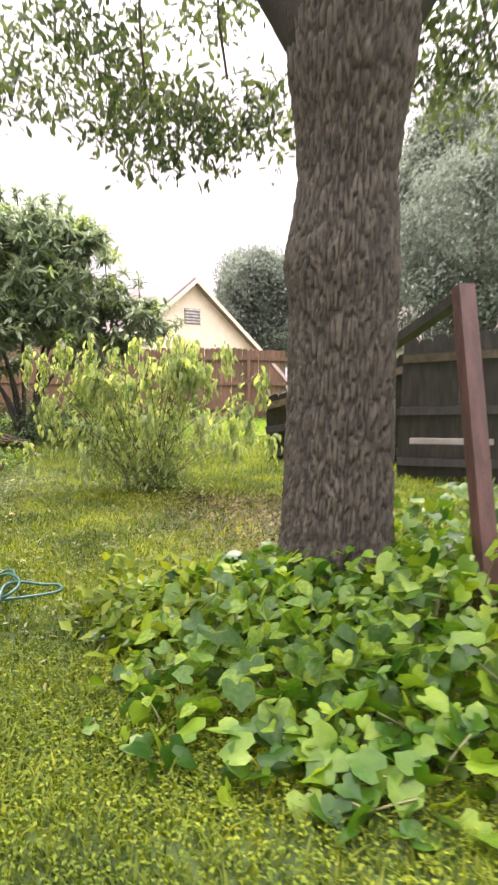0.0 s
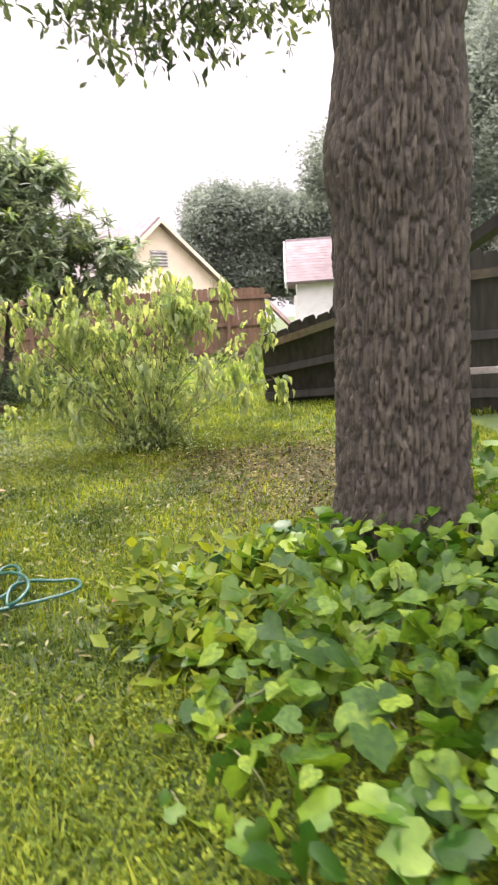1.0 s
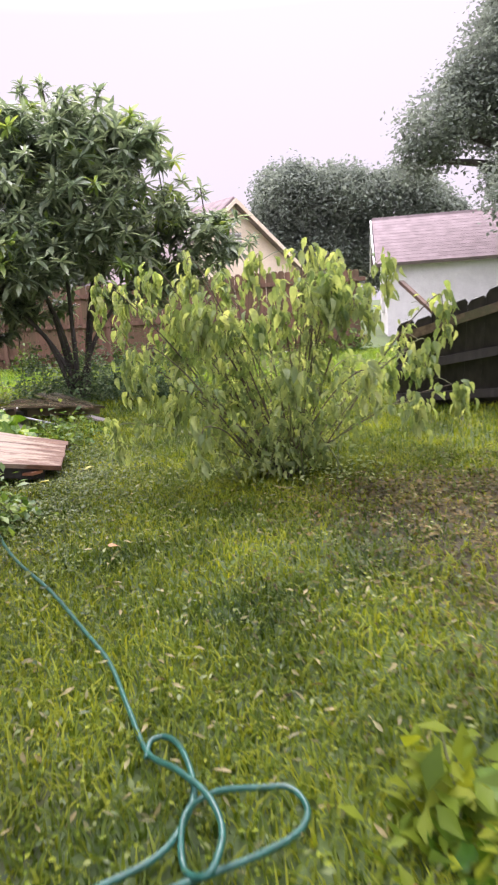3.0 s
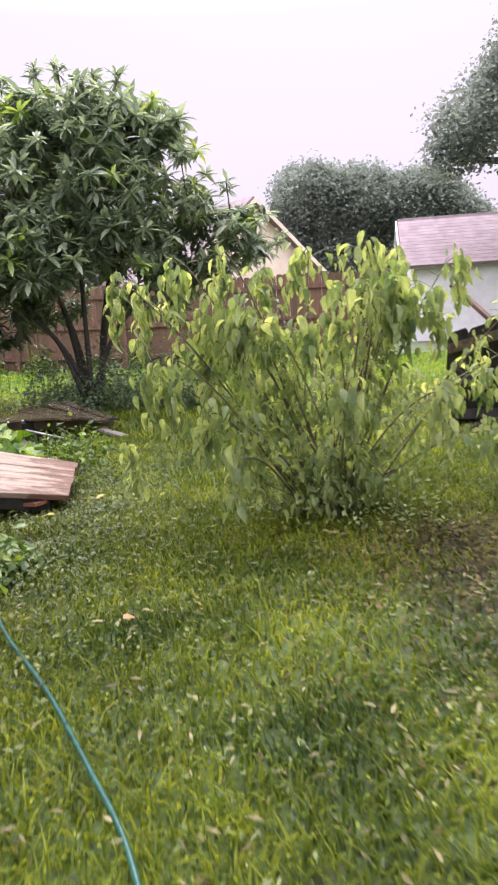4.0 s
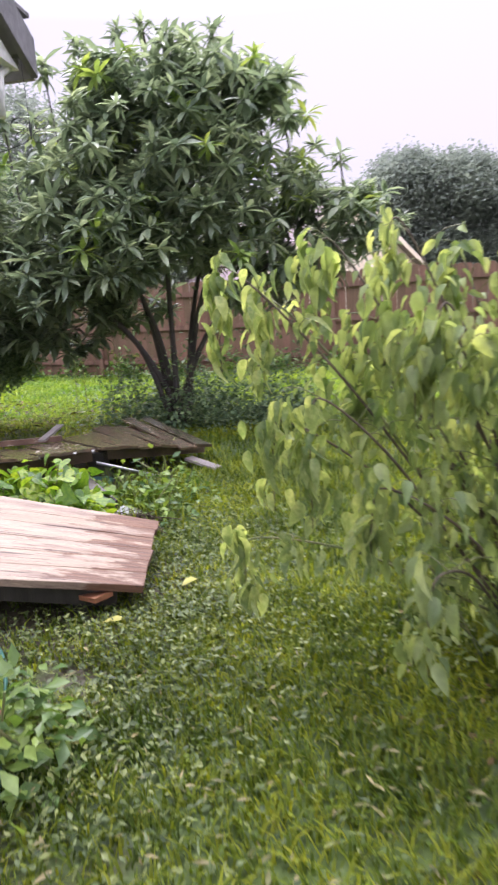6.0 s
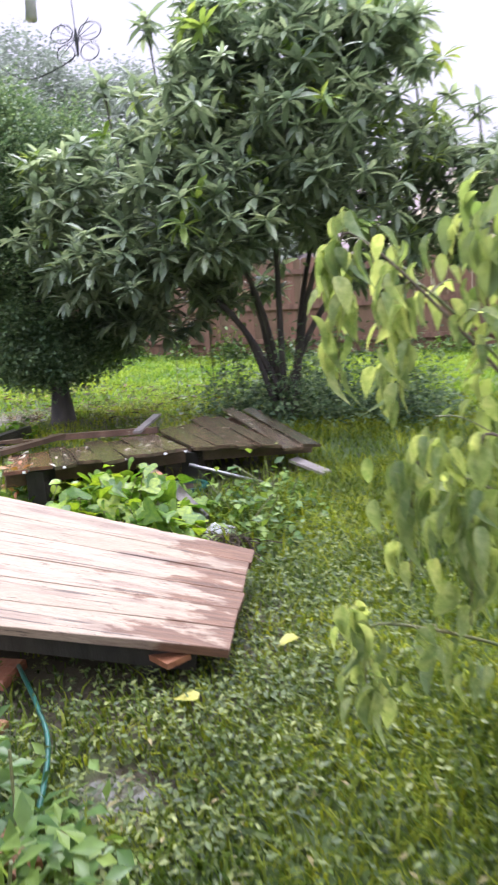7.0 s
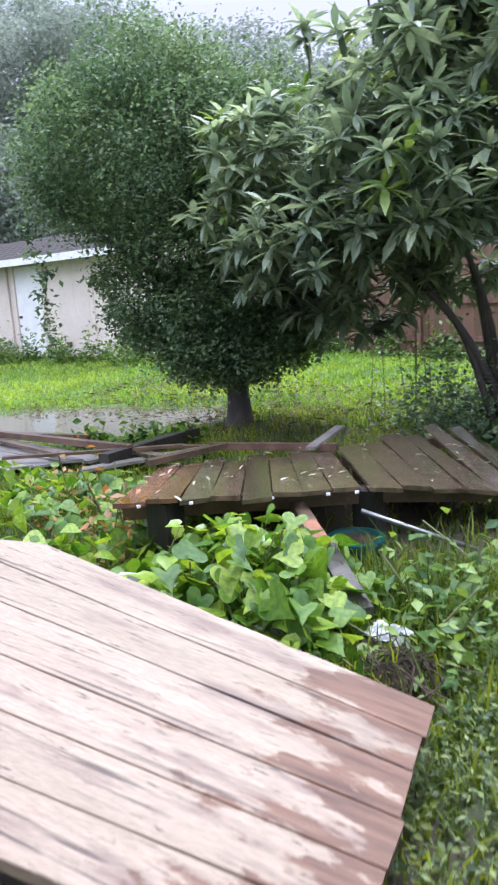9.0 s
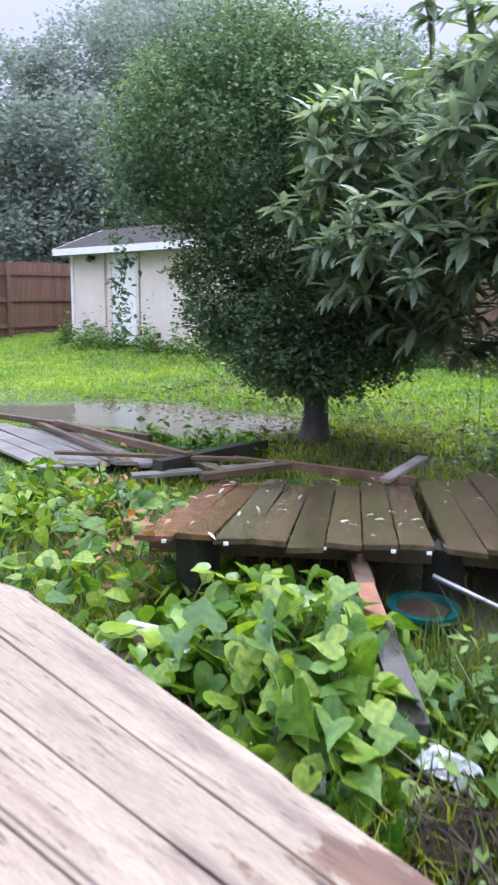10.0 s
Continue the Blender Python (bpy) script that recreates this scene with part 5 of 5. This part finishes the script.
def panel_bits():
    a, b = Vector((-3.90, 7.93, 0.38)), Vector((-3.12, 8.72, 0.33))
    for u in (0.10, 0.30, 0.62, 0.85, 0.97):
        p = a.lerp(b, u) + Vector((0.012, -0.012, -0.012))
        alone("staple_tag", Shape().box(p, (0.017, 0.006, 0.012), 45), WHITE, "small white tag stapled to a picket end", "tag", group="tags on the panel")
    n = 90
    f, r = np.array([(-3.90, 7.93, 0.38), (-2.6, 9.4, 0.22)]), np.array([(-5.0, 9.45, 0.10), (-3.4, 10.7, 0.25)])
    u, v = rng.random((n, 1)), rng.random((n, 1))
    p = (f[0] * (1 - u) + f[1] * u) * (1 - v) + (r[0] * (1 - u) + r[1] * u) * v + (0, 0, 0.02)
    alone("wet_leaf_scraps", leaves("wet_leaf_scraps", LANCE, p, rng.uniform(0, 6.28, n), rng.normal(0, 0.08, n), rng.normal(0, 0.2, n), rng.uniform(0.02, 0.06, n)), SCRAP, "pale leaf scraps stuck on the wet panel", "leaves", "stuff")


SCRAP = material("pale_leaf_scrap", (0.20, 0.19, 0.12), (0.30, 0.28, 0.2), 5, 0.5, 0.1, 40, vary=0.6)
panel_bits()


def loose_timber(name, label, a, b, w, h, mat, group="loose timbers"):
    return alone(name, Shape().beam(a, b, w, h), mat, label, "timber", group=group)


loose_timber("loose_rail", "long reddish wet rail lying across grey panel", (-7.25, 9.68, 0.15), (-5.45, 9.60, 0.16), 0.06, 0.05, RAIL)
loose_timber("loose_rail", "thin reddish rail lying behind the panel", (-8.2, 9.55, 0.12), (-6.3, 9.95, 0.12), 0.06, 0.05, RAIL)
loose_timber("loose_rail", "dark soaked rail lying near the small tree", (-5.45, 9.32, 0.13), (-5.60, 10.55, 0.09), 0.09, 0.09, DARKWOOD)
loose_timber("loose_rail", "short splintered rail on the panel's edge", (-4.95, 9.25, 0.17), (-4.75, 9.85, 0.18), 0.07, 0.04, RAIL)
loose_timber("loose_rail", "reddish rail along the panel's back edge", (-4.95, 9.95, 0.14), (-4.0, 10.15, 0.16), 0.05, 0.05, RAIL)
for a, b, w, m in (((-6.25, 9.05, 0.14), (-5.15, 9.85, 0.15), 0.05, RAIL), ((-5.75, 9.75, 0.10), (-4.85, 9.45, 0.16), 0.09, WETWOOD), ((-5.5, 9.15, 0.09), (-5.0, 10.05, 0.11), 0.10, GREYWOOD), ((-5.9, 10.0, 0.06), (-5.0, 10.2, 0.08), 0.06, RAIL), ((-7.9, 9.75, 0.11), (-6.0, 9.35, 0.13), 0.05, RAIL)):
    loose_timber("loose_picket", "splintered wet picket in the heap of debris", a, b, w, 0.022, m)
loose_timber("loose_picket", "pale grey wet picket leaning on the panel", (-4.13, 10.0, 0.17), (-4.18, 10.55, 0.22), 0.07, 0.02, GREYWOOD)
loose_timber("loose_picket", "white splintered picket beside the panel corner", (-2.62, 9.35, 0.10), (-2.36, 9.22, 0.04), 0.09, 0.02, GREYWOOD)
loose_timber("loose_picket", "dark rotten board end leaning on the panel", (-3.42, 8.64, 0.23), (-3.22, 8.41, 0.235), 0.065, 0.045, RAIL)
loose_timber("loose_picket", "freshly split orange-brown board among the vines", (-3.22, 8.40, 0.24), (-3.04, 8.20, 0.235), 0.065, 0.045, RAWWOOD)
loose_timber("loose_picket", "dark rotten board end among the vines", (-3.03, 8.19, 0.235), (-2.76, 7.95, 0.13), 0.075, 0.05, BARK2)
alone("metal_pole", Shape().tube([(-3.12, 8.70, 0.23), (-2.66, 8.90, 0.05)], 0.011, 8), METALPOLE, "bare metal pole lying under the panel", "pole", smooth=True)
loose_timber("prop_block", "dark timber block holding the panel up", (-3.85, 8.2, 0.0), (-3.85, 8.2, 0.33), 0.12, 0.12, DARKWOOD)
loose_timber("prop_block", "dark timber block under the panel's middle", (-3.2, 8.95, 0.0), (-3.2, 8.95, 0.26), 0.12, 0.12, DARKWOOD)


# ---- the big painted board ----
def big_board():
    """Six planks that fan a little apart towards their raised end, on dark battens and legs, with dark strips added for
    the shade beneath.
    """
    def way(az, el):
        return Vector((math.cos(radians(az)) * math.cos(radians(el)), math.sin(radians(az)) * math.cos(radians(el)), math.sin(radians(el))))
    near0, far0 = Vector((-2.214, 6.746, 0.130)), Vector((-2.360, 7.506, 0.169))
    near_way, far_way = way(195.4, 9.7), way(188.6, 13.6)
    ax = -(near_way + far_way).normalized()
    zv = ax.cross(far0 - near0).normalized()
    ay = zv.cross(ax)
    R = Matrix.Translation(near0) @ Matrix((ax, ay, zv)).transposed().to_4x4()
    inv = R.inverted()
    root = thing("plank_tabletop", (-2.9, 6.9, 0.0), "chalky pink-white painted plank board, worn bare at its end", "board")

    def at(u, along):
        return inv @ (near0 + near_way * along).lerp(far0 + far_way * along, u)
    n, ks, thick, e = 6, 26, 0.032, 0.0022
    cuts = (0.0, 0.17, 0.335, 0.5, 0.68, 0.835, 1.0)
    for i in range(n):
        l0 = -0.005 + 0.004 * math.sin(i * 2.2)
        l1 = (1.74, 1.70, 1.73, 1.66, 1.58, 1.47)[i]
        v = []
        for k in range(ks + 1):
            q = l0 + (l1 - l0) * k / ks
            g = 0.0016 + 0.0012 * noise.noise(Vector((q * 3, i * 4.1, 0)))
            a, b = at(cuts[i], q), at(cuts[i + 1], q)
            d = (b - a).normalized()
            nick = 0.010 * max(0.0, noise.noise(Vector((q * 9, i, 7)))) if i == n - 1 else 0.0
            a, b = a + d * max(g, 0.0008), b - d * (max(g, 0.0008) + nick)
            if i == n - 1 and k > ks - 4:
                b = b - d * 0.02 * (k - ks + 4) ** 1.3
            if k in (0, ks):
                a.x += 0.006 * noise.noise(Vector((i * 3.3, k, 1)))
                b.x += 0.008 * noise.noise(Vector((i * 5.7, k, 2)))
            cup = 0.003 * noise.noise(Vector((q * 2, i * 2.0, 3)))
            z = Vector((0, 0, 1))
            v += [tuple(p) for p in (a - z * thick, b - z * thick, b - z * e, b - d * e + z * cup, a.lerp(b, 0.5) - z * (0.0015 - cup), a + d * e + z * cup, a - z * e)]
        f = [(6, 5, 4, 3, 2, 1, 0), tuple(ks * 7 + q for q in range(7))]
        for k in range(ks):
            f += [(k * 7 + q, k * 7 + (q + 1) % 7, (k + 1) * 7 + (q + 1) % 7, (k + 1) * 7 + q) for q in range(7)]
        me = Shape().add(v, f).mesh("plank")
        me.materials.append(BOARDPAINT)
        ob = new("plank", me)
        ob.parent = root
        ob.matrix_parent_inverse = Matrix.Translation(-root.location)
        ob.matrix_basis = R
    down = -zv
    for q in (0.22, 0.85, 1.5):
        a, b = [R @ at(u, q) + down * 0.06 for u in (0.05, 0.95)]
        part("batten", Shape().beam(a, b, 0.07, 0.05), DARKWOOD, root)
    # two near-black strips added below the long edges to stand for shade
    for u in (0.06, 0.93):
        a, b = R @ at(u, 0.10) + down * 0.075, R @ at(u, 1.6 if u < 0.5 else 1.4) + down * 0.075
        part("apron", Shape().beam(a, b, 0.028, 0.08), DARKWOOD, root, "dark strip added for the shade under the planks")
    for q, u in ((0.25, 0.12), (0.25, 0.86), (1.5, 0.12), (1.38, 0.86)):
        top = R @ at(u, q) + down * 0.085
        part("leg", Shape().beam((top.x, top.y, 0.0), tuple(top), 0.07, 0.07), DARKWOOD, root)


big_board()
loose_timber("board_offcut", "raw orange board end poking from under the planks", (-2.62, 6.86, 0.075), (-2.36, 6.69, 0.105), 0.09, 0.02, RAWWOOD)
paver_shape = Shape()
paver_shape.add([(x * (0.096 if z < 0.036 else 0.091), y * (0.071 if z < 0.036 else 0.066), z) for z in (0, 0.034, 0.04) for x, y in ((-1, -1), (1, -1), (1, 1), (-1, 1))],
                [(3, 2, 1, 0), (8, 9, 10, 11)] + [(4 * k + i, 4 * k + (i + 1) % 4, 4 * k + 4 + (i + 1) % 4, 4 * k + 4 + i) for k in (0, 1) for i in range(4)])
paver_mesh = paver_shape.mesh("terracotta_paver")
paver_mesh.materials.append(TERRACOTTA)
for row in range(3):
    for col in range(2 + row % 2):
        px0, py0 = -3.085 - 0.2 * col + (0.17, 0.0, 0.03)[row], 6.345 + 0.15 * row
        pav = new("terracotta_paver", paver_mesh)
        pav.matrix_basis = pose(px0, py0, float(gz(px0, py0)) - 0.008, 2 * math.sin(row + col), 3 * math.cos(2 * col + row), 3 * math.sin(4 * row + col))
        tagged(pav, "orange terracotta paver lying loose on wet soil", "paver", "loose pavers")
loose_timber("board_offcut", "pale board scrap among the weeds", (-2.55, 5.98, 0.05), (-2.38, 5.90, 0.06), 0.06, 0.02, RAWWOOD)


# ---- hose ----
def hose():
    pts = [(-2.95, 6.66), (-2.75, 6.47), (-2.60, 6.30), (-2.42, 5.95), (-2.22, 5.52), (-2.0, 5.12), (-1.72, 4.71), (-1.5, 4.34), (-1.36, 4.09), (-1.26, 3.84), (-1.17, 3.62), (-1.08, 3.49), (-1.0, 3.38), (-0.965, 3.28), (-0.99, 3.20), (-1.045, 3.25),
           (-1.05, 3.36), (-0.99, 3.44), (-0.90, 3.475), (-0.82, 3.47), (-0.785, 3.40), (-0.81, 3.33), (-0.89, 3.275), (-0.98, 3.235), (-1.08, 3.19), (-1.14, 3.10), (-1.20, 2.99), (-1.30, 2.80), (-1.5, 2.5), (-1.9, 2.2), (-2.4, 2.0)]
    lift = {13: 0.05, 14: 0.03, 11: 0.045, 12: 0.06, 16: 0.03, 17: 0.02}
    c = curve([(x, y, float(gz(x, y)) + 0.045 + lift.get(i, 0.0)) for i, (x, y) in enumerate(pts)], 6)
    alone("garden_hose", Shape().tube(c, 0.0075, 10), HOSE, "teal-green garden hose looped and tangled on the lawn", "hose", smooth=True)
    c = curve([(-1.22, 3.20, 0.05), (-1.11, 3.26, 0.055), (-1.06, 3.33, 0.06), (-1.035, 3.43, 0.075), (-1.07, 3.56, 0.08), (-1.12, 3.655, 0.06), (-1.165, 3.66, 0.05), (-1.17, 3.60, 0.045)], 6)
    alone("garden_hose", Shape().tube(c, 0.0075, 10), HOSE, "loose end of the teal hose crossing its coil", "hose", smooth=True)


hose()


# ---- broken fence by the oak ----
def leaning_fence(name, label, a0, a1, top_lean, h, n, mat):
    """A standing or leaning stretch of pickets: a0, a1 are its top ends; top_lean is how far the foot stands off."""
    a0, a1, off = Vector(a0), Vector(a1), Vector(top_lean)
    root = thing(name, (a0.x, a0.y, 0), label, "fence")
    drop0, drop1 = Vector((off.x, off.y, -min(h, a0.z))), Vector((off.x, off.y, -min(h, a1.z)))
    nrm = (a1 - a0).cross(drop0).normalized()
    if nrm.y > 0:
        nrm = -nrm
    for i in range(n):
        u0, u1 = (i - 0.01) / n, (i + 0.99) / n
        p, q = a0.lerp(a1, u0), a0.lerp(a1, u1)
        r, s = q + drop0.lerp(drop1, u1), p + drop0.lerp(drop1, u0)
        e, k = (q - p).normalized(), (s - p).normalized()
        jz = Vector((0, 0, 0.025 * math.sin(i * 4.3)))
        top = [s, r, q + k * 0.04 + jz, q - e * 0.03 + jz, p + e * 0.03 + jz, p + k * 0.04 + jz]
        part("picket", Shape().prism(top, 0.02), mat, root)
    for u in (0.14, 0.5, 0.86):
        p, q = a0 + drop0 * u + nrm * 0.035, a1 + drop1 * u + nrm * 0.035
        part("rail", Shape().beam(p, q, 0.04, 0.085), WETWOOD if u < 0.3 else mat, root)
    return root


leaning_fence("leaning_fence_panel", "dark soaked picket panel sagging sideways to the grass", (0.62, 8.85, 0.86), (2.6, 8.0, 1.55), (0.05, 0.35, 0), 1.8, 13, DARKWOOD)
leaning_fence("broken_fence", "dark wet picket fence still standing behind the oak", (1.95, 7.15, 1.52), (4.6, 6.2, 1.72), (0.0, 0.2, 0), 1.8, 19, DARKWOOD)
loose_timber("loose_rail", "pale splintered rail end above the dark panel", (0.72, 9.1, 1.28), (1.0, 8.75, 0.92), 0.07, 0.03, RAIL)
loose_timber("loose_rail", "dark rail slanting up to the red post", (0.98, 4.15, 1.25), (1.18, 3.3, 1.50), 0.07, 0.05, DARKWOOD)
loose_timber("white_rail", "thin white board edge behind the vines", (1.55, 5.45, 0.60), (2.2, 5.35, 0.60), 0.03, 0.045, GREYWOOD)
loose_timber("fence_post", "reddish-brown leaning fence post standing in vines", (1.20, 2.83, -0.05), (1.143, 3.206, 1.53), 0.08, 0.08, REDPOST)


# ---- small things among the vines ----
def tub(name, c, r0, r1, h, mat, label, rz=0.0, sides=4):
    """An open tub with wall thickness and a rim."""
    s = Shape()
    rings = [(r0, 0), (r1, h), (r1 + 0.015, h), (r1 + 0.015, h + 0.015), (r1 - 0.012, h + 0.015), (r0 - 0.012, 0.012)]
    v, f = [], []
    for r, z in rings:
        for k in range(16 if sides == 4 else 24):
            a = 2 * math.pi * k / (16 if sides == 4 else 24) + radians(rz)
            q = 1.0 if sides > 4 else 1 / max(abs(math.cos(a - radians(rz))), abs(math.sin(a - radians(rz))))
            v.append((c[0] + r * q * math.cos(a), c[1] + r * q * math.sin(a), c[2] + z))
    m = 16 if sides == 4 else 24
    for i in range(len(rings) - 1):
        f += [(i * m + k, i * m + (k + 1) % m, (i + 1) * m + (k + 1) % m, (i + 1) * m + k) for k in range(m)]
    f += [tuple(range(m - 1, -1, -1)), tuple(range(5 * m, 6 * m))]
    root = thing(name, c, label, "tub")
    part("body", s.add(v, f), mat, root)
    part("soil", Shape().tube([(c[0], c[1], c[2] + h * 0.5), (c[0], c[1], c[2] + h - 0.004)], (r0 * 0.8, r1 * 0.96), 14), MUD, root)
    return root


tub("plastic_tub", (-3.55, 7.70, 0.0), 0.10, 0.12, 0.15, PLASTIC, "pale grey plastic planter tub overgrown by vines", 20)
tub("plastic_tub", (-2.98, 7.66, 0.0), 0.09, 0.11, 0.09, PLASTIC, "grey plastic tub half hidden under leaves", 35)
tub("teal_tub", (-3.16, 8.72, 0.0), 0.09, 0.12, 0.08, TEAL, "dark teal plastic basin under the fallen panel", 0, 8)


def crumpled():
    s = Shape()
    n = 9
    v = [(-2.66 + 0.018 * (i - 4) + 0.01 * math.sin(j * 2.1), 7.93 + 0.014 * (j - 4), 0.09 + 0.03 * noise.noise(Vector((i * 0.6, j * 0.6, 3))) + 0.035 * math.exp(-((i - 4) ** 2 + (j - 4) ** 2) / 9)) for j in range(n) for i in range(n)]
    s.add(v, [(j * n + i, j * n + i + 1, (j + 1) * n + i + 1, (j + 1) * n + i) for j in range(n - 1) for i in range(n - 1)])
    ob = alone("plastic_scrap", s, PAPER, "crumpled white plastic scrap on the mud", "litter")
    m = ob.modifiers.new("thick", "SOLIDIFY")
    m.thickness = 0.004
    v, f = [], []
    sh = Shape()
    for k in range(40):
        sh.tube(curve([(-2.58 + rng.normal(0, 0.08), 7.78 + rng.normal(0, 0.1), 0.0), (-2.58 + rng.normal(0, 0.06), 7.78 + rng.normal(0, 0.06), 0.12), (-2.58 + rng.normal(0, 0.1), 7.78 + rng.normal(0, 0.1), 0.05)], 3), 0.003, 4)
    rings, seg = 7, 14
    v = [(-2.58 + 0.11 * math.cos(1.5708 * i / rings) * math.cos(6.2832 * k / seg) * (1 + 0.35 * noise.noise(Vector((i, k * 0.9, 5)))),
          7.78 + 0.13 * math.cos(1.5708 * i / rings) * math.sin(6.2832 * k / seg) * (1 + 0.35 * noise.noise(Vector((i, k * 0.9, 9)))),
          -0.02 + 0.11 * math.sin(1.5708 * i / rings) * (1 + 0.3 * noise.noise(Vector((i * 0.8, k * 0.7, 2))))) for i in range(rings) for k in range(seg)]
    sh.add(v, [(i * seg + k, i * seg + (k + 1) % seg, (i + 1) * seg + (k + 1) % seg, (i + 1) * seg + k) for i in range(rings - 1) for k in range(seg)] + [tuple((rings - 1) * seg + k for k in range(seg))])
    alone("root_clump", sh, MUD, "torn-up muddy root clump beside the board", "roots", "stuff")


crumpled()


# ---- porch roof corner and the wire ornament under it ----
def porch():
    cx, cy, cz = -2.265, 6.36, 2.0
    root = thing("porch_roof", (-4.9, 6.1, 0), "low porch roof corner with dark shingles and white soffit", "porch")
    x0, y0, rise = -5.4, 3.9, 1.25
    top = part("roof", Shape().prism([(x0, cy, cz + 0.05), (cx, cy, cz + 0.05), (cx, y0, cz + 0.05 + rise), (x0, y0, cz + 0.05 + rise)][::-1], 0.05), DARKROOF, root, "dark shingle roof slope")
    top.data.flip_normals()
    for k in range(12):
        u = (k + 0.5) / 12
        part("shingle_course", Shape().beam((x0, cy + (y0 - cy) * u, cz + 0.06 + rise * u), (cx + 0.01, cy + (y0 - cy) * u, cz + 0.06 + rise * u), 0.2, 0.012), DARKROOF, top)
    part("fascia", Shape().box(((x0 + cx) / 2, cy + 0.012, cz + 0.0), (cx - x0, 0.02, 0.12)), GREYWOOD, root)
    part("bargeboard", Shape().prism([(cx + 0.015, cy, cz - 0.06), (cx + 0.015, cy, cz + 0.05), (cx + 0.015, y0, cz + rise + 0.05), (cx + 0.015, y0, cz + rise - 0.06)], 0.02), DARKROOF, root)
    part("soffit", Shape().prism([(cx - 0.02, cy - 0.05, cz - 0.05), (cx - 0.02, y0, cz + rise - 0.12), (cx - 0.02, y0, cz - 0.05)], 0.03), WHITE, root, "white boarded gable end")
    part("downspout", Shape().tube([(cx - 0.04, cy - 0.03, cz - 0.02), (cx - 0.05, cy - 0.12, cz - 0.08), (cx - 0.05, cy - 0.14, cz - 0.2)], 0.012, 8), WHITE, root, smooth=True)
    part("post", Shape().box((-5.2, 6.1, cz / 2), (0.1, 0.1, cz)), WHITE, root)
    part("post", Shape().box((-5.2, 4.0, (cz + 1.1) / 2), (0.1, 0.1, cz + 1.1)), WHITE, root)


porch()


def ornament():
    c = Vector((-2.29, 6.35, 1.80))
    root = thing("wire_ornament", tuple(c), "small dark wire winged ornament hanging on a thread", "ornament")
    for s in (-1, 1):
        for w, h, dz in ((0.055, 0.035, 0.012), (0.045, 0.035, -0.028)):
            pts = [c + Vector((s * (0.004 + w * 0.5 * (1 - math.cos(a))), 0.005 * s, dz + h * 0.5 * math.sin(a))) for a in np.linspace(0, 2 * math.pi, 9)]
            part("wing", Shape().tube(curve(pts, 3), 0.0012, 5), WIRE, root)
        for k in range(5):
            part("wing_rib", Shape().tube([c, c + Vector((s * 0.05 * math.cos(0.35 * k - 0.6), 0, 0.05 * math.sin(0.35 * k - 0.6)))], 0.0009, 4), WIRE, root)
    part("body", Shape().tube([c + Vector((0, 0, 0.02)), c, c - Vector((0, 0, 0.035))], (0.002, 0.005, 0.002), 6), WIRE, root)
    part("thread", Shape().tube([c, c + Vector((-0.005, 0.0, 0.19))], 0.0009, 4), WIRE, root)
    part("curl", Shape().tube(curve([c - Vector((0, 0, 0.03)), c - Vector((0.05, 0, 0.05)), c - Vector((0.14, 0, 0.06)), c - Vector((0.24, 0, 0.0))], 5), 0.0012, 5), WIRE, root)


ornament()
